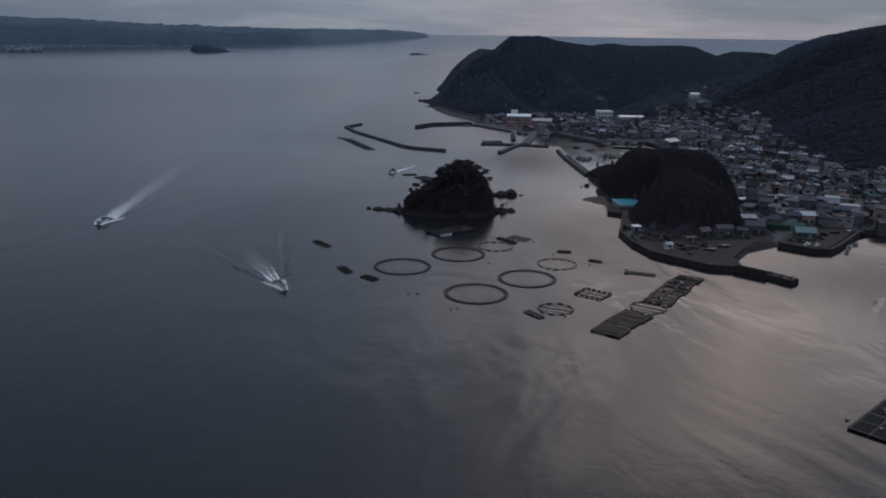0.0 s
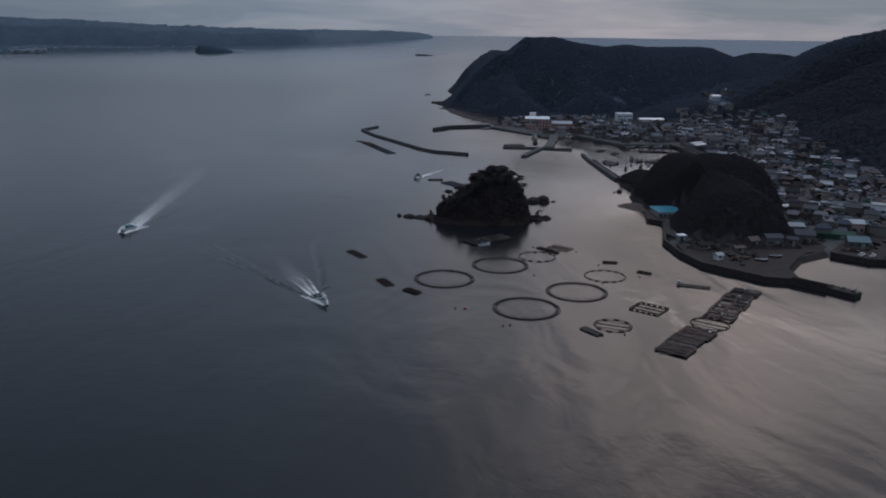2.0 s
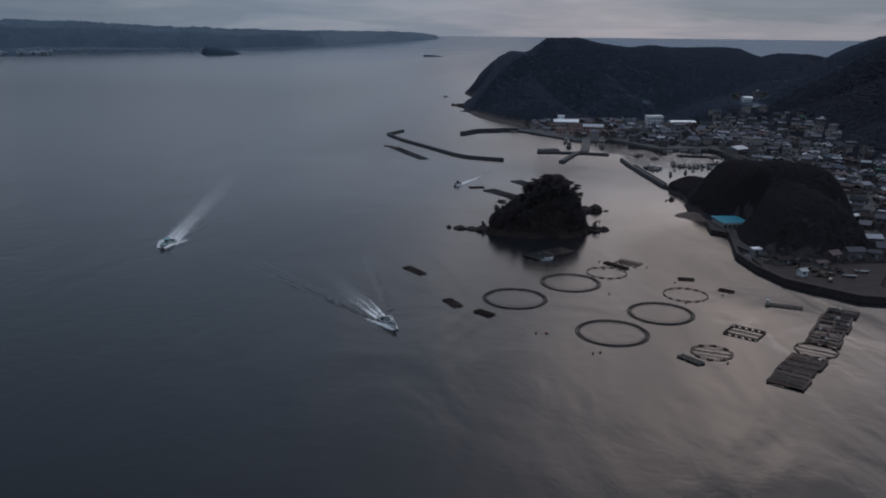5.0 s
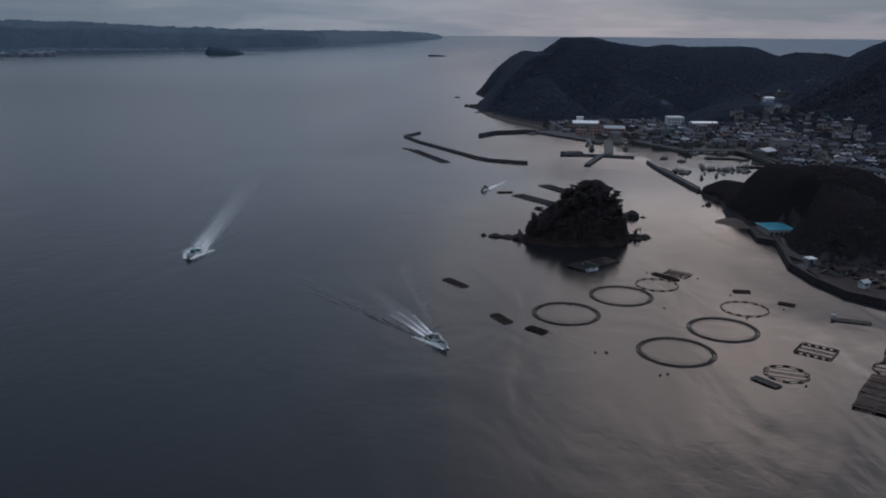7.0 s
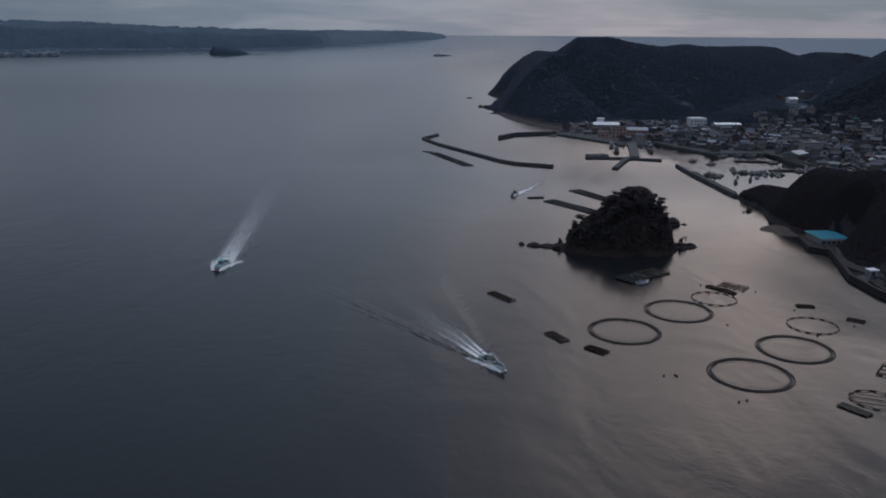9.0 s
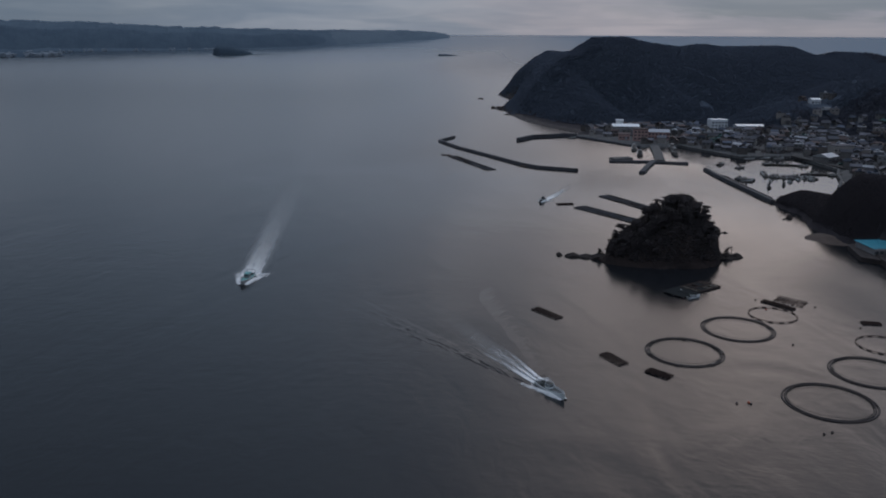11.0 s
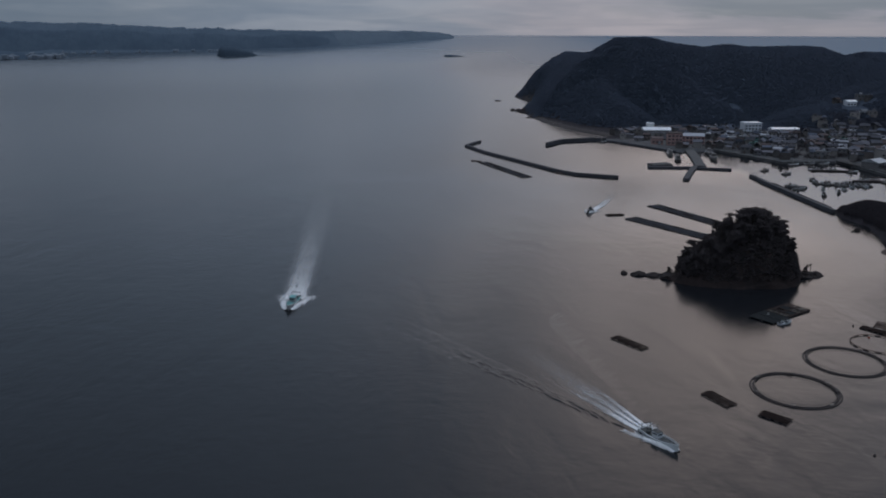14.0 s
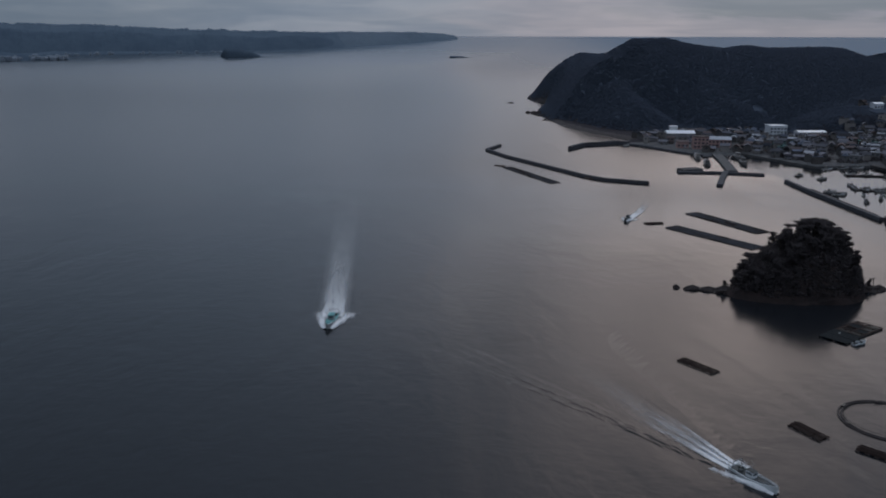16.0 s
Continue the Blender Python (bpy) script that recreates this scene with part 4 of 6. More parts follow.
def slab(name, label, pts, top, mat, category="pavement", foot=-1.0):
    """A flat paved area with a plan of its own."""
    n = len(pts)
    verts = [(x, y, foot) for x, y in pts] + [(x, y, top) for x, y in pts]
    faces = [tuple(range(n, 2 * n)), tuple(range(n - 1, -1, -1))] + [(i, (i + 1) % n, n + (i + 1) % n, n + i) for i in range(n)]
    tagged(new(name, mesh_of(name, verts, faces, mat)), label, category, kind="structure")


slab("pavement", "grey concrete yard on the waterfront", [(98, 369), (117, 348), (131, 346), (132, 360), (143, 377), (150, 386), (161, 391), (166, 402), (150, 404), (128, 399), (104, 399), (94, 400), (94, 384)], 2.4, YARD)
slab("pavement", "grey concrete quay yard by the inner basin", [(163.5, 389.5), (176.4, 378.4), (182.4, 378), (189.4, 385), (213.5, 415), (207, 424), (178, 408)], 2.6, YARD)


slab("pavement", "pale open square among the houses", [(190, 515), (207, 521), (216, 546), (202, 550)], 3.9, PAVED)


def road(pts, width, label, mat=None):
    """A strip of asphalt that follows the ground."""
    line = []
    for (x0, y0), (x1, y1) in zip(pts, pts[1:]):
        n = max(1, int(math.hypot(x1 - x0, y1 - y0) / 5))
        line += [(x0 + (x1 - x0) * i / n, y0 + (y1 - y0) * i / n) for i in range(n)]
    line.append(pts[-1])
    verts, faces = [], []
    for i, (x, y) in enumerate(line):
        a, b = line[max(0, i - 1)], line[min(len(line) - 1, i + 1)]
        dx, dy = b[0] - a[0], b[1] - a[1]
        ln = math.hypot(dx, dy) or 1
        z = max(float(height_at(x, y)[0]), 2.2) + 0.35
        for s in (-1, 1):
            for k, zz in ((1.0, z), (1.06, z - 1.2)):
                verts.append((x - dy / ln * width / 2 * s * k, y + dx / ln * width / 2 * s * k, zz))
    for i in range(len(line) - 1):
        p, q = 4 * i, 4 * i + 4
        faces += [(p, p + 2, q + 2, q), (p + 1, p, q, q + 1), (p + 2, p + 3, q + 3, q + 2)]
    tagged(new("road", mesh_of("road", verts, faces, mat or ASPHALT)), label, "road", kind="structure")


road([(190, 770), (205, 700), (196, 640), (186, 590), (176, 520), (170, 470), (165, 430), (150, 398), (128, 396), (104, 402), (97, 424), (105, 450)], 6.0, "grey asphalt road winding round the hill to the harbour")
road([(214, 412), (226, 445), (244, 500), (250, 600), (262, 700), (285, 800), (270, 900)], 5.0, "narrow asphalt street through the houses")
road([(217, 757), (224, 719), (231, 694), (229, 664), (220, 628), (218, 598), (211, 566), (204, 548)], 5.0, "pale concrete street past the hill", PAVED)
road([(130, 815), (190, 800), (250, 800)], 5.0, "narrow asphalt street behind the harbour")


# ---------------------------------------------------------------- fish pens
def cage_ring(x, y, big, label, pale=False, turn=0.0):
    """Two floating pipes, walkway brackets, posts and a hand rail with the net hung inside."""
    ob = thing("fish_pen", label, "fish pen", x, y, 0, turn, "round fish pens")
    for nm, r, s, z in (("outer_pipe", big, 0.24, 0.10), ("inner_pipe", big - 0.85, 0.24, 0.10)):
        bm = bmesh.new()
        torus(bm, r, s, z)
        part(nm, bm, PIPE, ob, smooth=True)
    bm = bmesh.new()
    torus(bm, big - 1.05, 0.06, 0.85, 96, 6)
    part("handrail", bm, PIPE, ob, smooth=True)
    # top edge of the net just inside the pipes
    bm = bmesh.new()
    torus(bm, big - 1.38, 0.10, 0.02, 96, 5)
    part("net", bm, NET, ob)
    bm = bmesh.new()
    box(bm, 0, 0, 0.22, 1.15, 0.14, 0.12, bevel=0.02)
    bracket = bm_mesh("bracket", bm, PIPE)
    bm = bmesh.new()
    box(bm, 0, 0, 0.46, 1.0, 1.7, 0.12, bevel=0.03)
    plank = bm_mesh("walkway_board", bm, PALE_WOOD)
    bm = bmesh.new()
    rod(bm, (0, 0, 0.3), (0, 0, 0.85), 0.05, sides=5)
    post = bm_mesh("rail_post", bm, PIPE)
    for i in range(32):
        a = 360 / 32 * i
        c, s = math.cos(radians(a)), math.sin(radians(a))
        part("bracket", bracket, None, ob).matrix_basis = pose((big - 0.5) * c, (big - 0.5) * s, 0, 0, 0, a)
        if i % 2 == 0:
            part("rail_post", post, None, ob).matrix_basis = pose((big - 1.05) * c, (big - 1.05) * s, 0)
        if pale and i % 5 == 1:
            part("walkway_board", plank, None, ob, "pale walkway board").matrix_basis = pose((big - 0.5) * c, (big - 0.5) * s, 0, 0, 0, a)
    return ob


cage_ring(-17.6, 345.0, 12.45, "round black pipe fish pen with pale walkway boards", True, 8)
cage_ring(7.1, 366.8, 12.4, "round black pipe fish pen with a hand rail", False, 3)
cage_ring(35.3, 329.4, 12.15, "round black pipe fish pen with a hand rail", False, 14)
cage_ring(13.2, 308.2, 12.6, "round black pipe fish pen with a hand rail", False, 20)


def drum_mesh(length, r, mat):
    bm = bmesh.new()
    rod(bm, (-length / 2, 0, 0), (length / 2, 0, 0), r, sides=10)
    bmesh.ops.bevel(bm, geom=[e for e in bm.edges if abs(e.verts[0].co.x - e.verts[1].co.x) < 1e-4], offset=r * 0.3, segments=1, affect="EDGES", profile=0.5)
    return bm_mesh("float", bm, mat)


def drum_ring(x, y, big, count, label, sides=40, beams=0, turn=0.0):
    """A thin frame ring held up by separate drum floats, with gaps between them."""
    ob = thing("float_ring_pen", label, "fish pen", x, y, 0, turn, "drum float pens")
    bm = bmesh.new()
    torus(bm, big, 0.12, 0.35, sides, 6)
    part("frame_ring", bm, WOOD, ob)
    drum = drum_mesh(2 * math.pi * big / count * 0.48, 0.22, FLOAT)
    for i in range(count):
        a = 360 / count * (i + 0.5)
        part("float", drum, None, ob).matrix_basis = pose(big * math.cos(radians(a)), big * math.sin(radians(a)), 0.12, 0, 0, a + 90)
    for i in range(beams):
        off = (i - (beams - 1) / 2) * big * 0.55
        half = math.sqrt(big * big - off * off)
        bm = bmesh.new()
        box(bm, 0, off, 0.45, 2 * half, 0.2, 0.2, bevel=0.04)
        part("beam", bm, WOOD, ob)
    return ob


drum_ring(25.0, 381.8, 8.5, 14, "thin round pen on spaced dark drum floats")
drum_ring(50.8, 352.0, 8.6, 15, "thin round pen on spaced dark drum floats", turn=9)
drum_ring(42.3, 290.8, 6.6, 10, "small octagonal pen on drum floats with crossbeams", sides=8, beams=2, turn=-22)
drum_ring(77.6, 293.8, 6.7, 12, "round wooden pen between two raft rows", sides=16, beams=2, turn=-35)


def float_rect(x, y, lx, ly, turn, label):
    ob = thing("square_pen", label, "fish pen", x, y, 0, turn, "square pens")
    for sx, sy, px, py in ((lx, 0.3, 0, -ly / 2), (lx, 0.3, 0, ly / 2), (0.3, ly, -lx / 2, 0), (0.3, ly, lx / 2, 0), (lx, 0.25, 0, -ly / 6), (lx, 0.25, 0, ly / 5)):
        bm = bmesh.new()
        box(bm, px, py, 0.35, sx, sy, 0.22, bevel=0.04)
        part("beam", bm, WOOD, ob)
    drum = drum_mesh(1.3, 0.2, FLOAT)
    for i in range(5):
        t = (i + 0.5) / 5 - 0.5
        for px, py, a in ((t * lx, -ly / 2, 0), (t * lx, ly / 2, 0), (-lx / 2, t * ly, 90), (lx / 2, t * ly, 90)):
            part("float", drum, None, ob).matrix_basis = pose(px, py, 0.1, 0, 0, a)


float_rect(59.5, 309.5, 11.5, 10.0, -38, "square wooden pen frame on dark drum floats")


# ---------------------------------------------------------------- rafts
def log_raft(x, y, length, width, turn, label, logs=7, cross=4, mat=None, netted=True, group="log rafts", name="raft", z=0.0):
    """Long logs lashed over cross logs, with drum floats below and a dark net between."""
    rnd = random.Random(int(x * 31 + y * 17))
    ob = thing(name, label, "raft", x, y, z, turn, group)
    bm = bmesh.new()
    rod(bm, (-length / 2, 0, 0), (length / 2, 0, 0), 0.17, 0.14, 6)
    log = bm_mesh("log", bm, mat or WOOD)
    kinds = [log]
    if name == "raft_unit":
        for other in (GREY_WOOD, GREY_WOOD, DARK_WOOD) if mat is GREY_WOOD else (WOOD, DARK_WOOD, WOOD, PALE_WOOD):
            kinds.append(log.copy())
            kinds[-1].materials[0] = other
        kinds += kinds[:4]
    bm = bmesh.new()
    rod(bm, (0, -width / 2 - 0.2, 0), (0, width / 2 + 0.2, 0), 0.15, 0.13, 6)
    across = bm_mesh("cross_log", bm, mat or WOOD)
    drum = drum_mesh(1.1, 0.33, FLOAT)
    for i in range(logs):
        yy = (i / (logs - 1) - 0.5) * width + rnd.uniform(-0.08, 0.08)
        part("log", rnd.choice(kinds), None, ob).matrix_basis = pose(rnd.uniform(-0.35, 0.35), yy, 0.62, 0, 0, rnd.uniform(-0.8, 0.8))
    for i in range(cross):
        xx = (i / (cross - 1) - 0.5) * (length - 0.8)
        part("cross_log", across, None, ob).matrix_basis = pose(xx, 0, 0.40, 0, 0, rnd.uniform(-1, 1))
        for s in (-1, 1):
            part("float", drum, None, ob).matrix_basis = pose(xx, s * width * 0.42, 0.12, 0, 0, 0)
    if netted:
        bm = bmesh.new()
        box(bm, 0, 0, -0.12, length * 0.96, width * 0.95, 0.24, bevel=0.05)
        part("net", bm, NET, ob)
    return ob


def between(x0, y0, x1, y1):
    """Middle, length and turn of a line on the plan."""
    return (x0 + x1) / 2, (y0 + y1) / 2, math.hypot(x1 - x0, y1 - y0), math.degrees(math.atan2(y1 - y0, x1 - x0))


RAFTS = [((-62, 387.3, -54.2, 376.3), 3.4, 6, 5, "dark narrow log raft adrift alone on the water"), ((-44.3, 343.0, -39.6, 334.2), 3.7, 7, 4, "short dark log raft near the round pens"),
         ((-33.2, 329.8, -27.6, 324.2), 3.5, 7, 4, "short dark log raft near the round pens"), ((66.3, 359.3, 71.2, 355.6), 2.4, 5, 3, "small dark log raft with a buoy"),
         ((53.6, 373.6, 60.0, 372.6), 2.8, 5, 3, "small dark log raft with a buoy"), ((27.2, 398.2, 35.4, 387.8), 2.4, 5, 4, "narrow dark log raft beside a frame raft"),
         ((31.2, 287.8, 36.2, 280.6), 2.6, 6, 4, "small weathered log raft beside an octagonal pen"), ((-29.4, 579.6, -19.6, 581.0), 3.2, 6, 4, "short dark log raft by the long rafts")]
for line, wide, logs, cross, label in RAFTS:
    mx_, my_, ln, turn = between(*line)
    log_raft(mx_, my_, ln, wide, turn, label, logs, cross, PALE_WOOD if "octagonal" in label else DARK_WOOD, "octagonal" not in label, z=-0.2)
cx_, cy_, ln, turn = between(33.5, 401.0, 42.0, 393.8)
log_raft(cx_, cy_, ln, 6.6, turn, "open frame raft of weathered poles", 5, 4, WOOD, False, z=-0.25)


def raft_row(line, width, count, label, gap=0.5, logs=8, cross=5, mats=(None,), netted=True):
    """Raft units moored end to end."""
    x0, y0, x1, y1 = line
    _, _, ln, turn = between(*line)
    unit = ln / count
    for i in range(count):
        t = (i + 0.5) / count
        log_raft(x0 + (x1 - x0) * t, y0 + (y1 - y0) * t, unit - gap, width, turn, label, logs, cross, mats[i % len(mats)], netted, "moored raft rows", "raft_unit", -0.22)


raft_row((-92, 772, -63, 703), 7.8, 7, "grey oyster raft in a long moored row", logs=11, mats=(GREY_WOOD,))
raft_row((-101, 780, -93, 776), 3.0, 1, "small dark raft at the end of a raft row", logs=5)
raft_row((3.6, 607.5, 27.4, 559.2), 8.6, 6, "weathered oyster raft in a long moored row", logs=13, mats=(GREY_WOOD,), netted=False)
raft_row((-17.4, 572.6, 13.4, 527.0), 8.8, 6, "weathered oyster raft in a long moored row", logs=13, mats=(GREY_WOOD,), netted=False)
raft_row((-40, 724, -28, 722), 5.0, 1, "pale low raft moored behind the breakwater", logs=6, mats=(PALE_WOOD,))


def cage_raft(x, y, lx, ly, turn, label, cells=(2, 3), mat=None, slats=0, cover=0.35, group="cage rafts", planks=0, sunk=False):
    """A wooden walkway raft round square net cells, on floats."""
    rnd = random.Random(int(x * 13 + y * 29))
    ob = thing("cage_raft", label, "raft", x, y, 0, turn, group)
    m = mat or WOOD
    drum = drum_mesh(1.2, 0.36, FLOAT)
    bm = bmesh.new()
    box(bm, 0, 0, 0.40, lx, 0.75, 0.22, bevel=0.04)
    long_beam = bm_mesh("walkway", bm, m)
    bm = bmesh.new()
    box(bm, 0, 0, 0.46, 0.6, ly, 0.22, bevel=0.04)
    short_beam = bm_mesh("cross_walkway", bm, m)
    nx, ny = cells
    for j in range(ny + 1):
        yy = (j / ny - 0.5) * (ly - 0.7)
        part("walkway", long_beam, None, ob).matrix_basis = pose(0, yy, 0)
        for i in range(nx * 2 + 1):
            part("float", drum, None, ob).matrix_basis = pose((i / (nx * 2) - 0.5) * (lx - 1.4), yy, 0.08)
    for i in range(nx + 1):
        part("cross_walkway", short_beam, None, ob).matrix_basis = pose((i / nx - 0.5) * (lx - 0.6), 0, 0)
    cw, ch = lx / nx - 0.8, ly / ny - 0.9
    for i in range(nx):
        for j in range(ny):
            px, py = ((i + 0.5) / nx - 0.5) * lx, ((j + 0.5) / ny - 0.5) * ly
            if rnd.random() < cover:
                bm = bmesh.new()
                box(bm, px, py, 0.50, cw, ch, 0.10, bevel=0.03)
                part("net_cover", bm, NET, ob)
            else:
                bm = bmesh.new()
                box(bm, 0, 0, 0.52, 0.16, ch, 0.07)
                pole = bm_mesh("net_pole", bm, rnd.choice((m, PALE_WOOD, WOOD)))
                for s in (-1, 1) if sunk else range(-2, 3):
                    part("net_pole", pole, None, ob).matrix_basis = pose(px + s * cw / 5, py, 0)
                bm = bmesh.new()
                box(bm, px, py, -0.9 if sunk else -0.10, cw, ch, 0.22)
                part("net", bm, NET, ob)
    for k in range(planks):
        bm = bmesh.new()
        box(bm, 0, 0, 0.66, rnd.uniform(0.25, 0.55), ly * rnd.uniform(0.9, 1.12), 0.09, bevel=0.02)
        part("plank", bm, rnd.choice((WOOD, PALE_WOOD, RED_WOOD, DARK_WOOD, PALE_WOOD)), ob).matrix_basis = pose(((k + rnd.uniform(0.1, 0.9)) / planks - 0.5) * lx, rnd.uniform(-0.3, 0.3), 0.01 * k, 0, 0, rnd.uniform(-2, 2))
    for k in range(slats):
        bm = bmesh.new()
        box(bm, rnd.uniform(-0.4, 0.4) * lx, rnd.uniform(-0.4, 0.4) * ly, 0.68, rnd.uniform(0.6, 1.6), rnd.uniform(0.4, 0.9), rnd.uniform(0.3, 0.9), rnd.uniform(0, 90), bevel=0.05)
        part("crate", bm, rnd.choice((PALE_FLOAT, DARKGEAR, DARKGEAR)), ob, "stacked gear crate")
    return ob


def cage_row(line, width, count, label, mats, cells, cover, gear, planks=6, sunk=False):
    x0, y0, x1, y1 = line
    _, _, ln, turn = between(*line)
    for i in range(count):
        t = (i + 0.5) / count
        side = (0.40, -0.30, 0.2, -0.5, 0.35)[i % 5]
        cage_raft(x0 + (x1 - x0) * t + side * math.sin(radians(turn)), y0 + (y1 - y0) * t - side * math.cos(radians(turn)), ln / count - 0.4, width * (1.0, 0.97, 1.04, 0.98, 1.0)[i % 5], turn, label, cells, mats[i % len(mats)], gear, cover[i % len(cover)], planks=planks, sunk=sunk)


cage_row((55.2, 264.7, 72.6, 287.3), 10.8, 3, "dark wooden cage raft moored in a row", (WOOD,), (3, 2), (0.4, 0.45, 0.35), 1)
cage_row((81.1, 298.5, 105.2, 334.2), 10.8, 5, "weathered wooden cage raft moored in a row", (WOOD, RED_WOOD, WOOD, RED_WOOD, DARK_WOOD), (2, 2), (0.0, 0.15, 0.1, 0.4, 0.8), 2, 3, True)
cage_raft(122.1, 200.4, 27.0, 16.0, 43, "wide dark net-covered cage raft with white floats", (4, 3), None, 4, 0.95)
cage_raft(-2.0, 407.6, 10.5, 10.0, 38, "dark net-covered cage raft below the rock island", (2, 2), NET, 0, 1.0)
cage_raft(7.8, 415.0, 15.0, 9.4, 35, "open wooden cage raft below the rock island", (4, 2), DARK_WOOD, 0, 0.4)
mx_, my_, ln, turn = between(78.4, 341.0, 90.6, 336.2)
feed = log_raft(mx_, my_, ln, 2.6, turn, "narrow work raft with floats and a small hut", 5, 8, PALE_WOOD, False, z=-0.15)
bm = bmesh.new()
box(bm, -ln / 2 + 0.8, 0.6, 0.7, 1.2, 1.2, 1.2, bevel=0.06)
box(bm, -ln / 2 + 0.8, 0.6, 1.9, 1.5, 1.5, 0.14, bevel=0.04)
part("hut", bm, PALE_FLOAT, feed, "small pale wooden hut")


# ---------------------------------------------------------------- buoys
def buoy(x, y, r, mat, label):
    bm = bmesh.new()
    bmesh.ops.create_uvsphere(bm, u_segments=12, v_segments=8, radius=r, matrix=Matrix.Translation((0, 0, r * 0.35)) @ Matrix.Diagonal((1, 1, 0.85, 1)))
    rod(bm, (0, 0, r), (0, 0, r * 1.5), r * 0.2, sides=6)
    ob = new("buoy", bm_mesh("buoy", bm, mat, True))
    ob.matrix_basis = pose(x, y, 0)
    tagged(ob, label, "buoy", "mooring buoys")


for x, y in ((-9.5, 306.6), (3.2, 288.9), (5.8, 289.9), (51.1, 368.8), (65.4, 351.6), (25.0, 399.5), (44.5, 391.0), (44.6, 282.0), (-13.4, 306.9), (48.0, 341.5), (20.5, 352.0)):
    buoy(x, y, 0.38, FLOAT, "small dark mooring buoy floating by the pens")
for x, y in ((-1.0, 410.5), (109.6, 202.9), (115.6, 196.9)):
    buoy(x, y, 0.6, PALE_FLOAT, "white float resting by a cage raft")
for x, y in ((-9.9, 307.4), (24.9, 388.0)):
    buoy(x, y, 0.4, ORANGE, "small orange marker buoy")


# ---------------------------------------------------------------- boats
def hull_mesh(length, beam, depth, sheer):
    """A lofted hull: a sharp flared bow, a full middle and a flat stern."""
    verts, faces = [], []
    n = 15
    for i in range(n):
        t = i / (n - 1)
        x = (t - 0.5) * length
        w = beam / 2 * (1 - max(0, (t - 0.45) / 0.55) ** 2.2) * (0.9 + 0.1 * min(1, t * 4))
        top = depth * 0.55 + sheer * max(0, t - 0.3) ** 1.8 * 2
        keel = -depth * 0.45 + max(0, t - 0.75) ** 2 * depth * 3
        for k, (fy, fz) in enumerate(((0, 0), (0.55, 0.18), (0.85, 0.55), (1.0, 1.0))):
            verts.append((x + (fz - 1) * 0.1 * length * max(0, t - 0.7), w * fy, keel + (top - keel) * fz))
        for k, (fy, fz) in enumerate(((0.55, 0.18), (0.85, 0.55), (1.0, 1.0))):
            verts.append((x + (fz - 1) * 0.1 * length * max(0, t - 0.7), -w * fy, keel + (top - keel) * fz))
    for i in range(n - 1):
        p, q = i * 7, i * 7 + 7
        for a, b in ((0, 1), (1, 2), (2, 3)):
            faces.append((p + a, p + b, q + b, q + a))
        for a, b in ((0, 4), (4, 5), (5, 6)):
            faces.append((p + b, p + a, q + a, q + b))
    faces.append((0, 4, 5, 6, 3, 2, 1))
    # bulwark cap and deck are parts of their own
    return verts, faces


def tube(bm, pts, r, sides=5):
    """A thin pipe through the points."""
    rings = []
    for i, p in enumerate(pts):
        a, b = Vector(pts[max(0, i - 1)]), Vector(pts[min(len(pts) - 1, i + 1)])
        q = (b - a).to_track_quat("Z", "Y")
        rings.append([bm.verts.new(Vector(p) + q @ Vector((r * math.cos(2 * math.pi * k / sides), r * math.sin(2 * math.pi * k / sides), 0))) for k in range(sides)])
    for p, q in zip(rings, rings[1:]):
        for k in range(sides):
            j = (k + 1) % sides
            bm.faces.new((p[k], p[j], q[j], q[k]))
    bm.faces.new(rings[0][::-1])
    bm.faces.new(rings[-1])


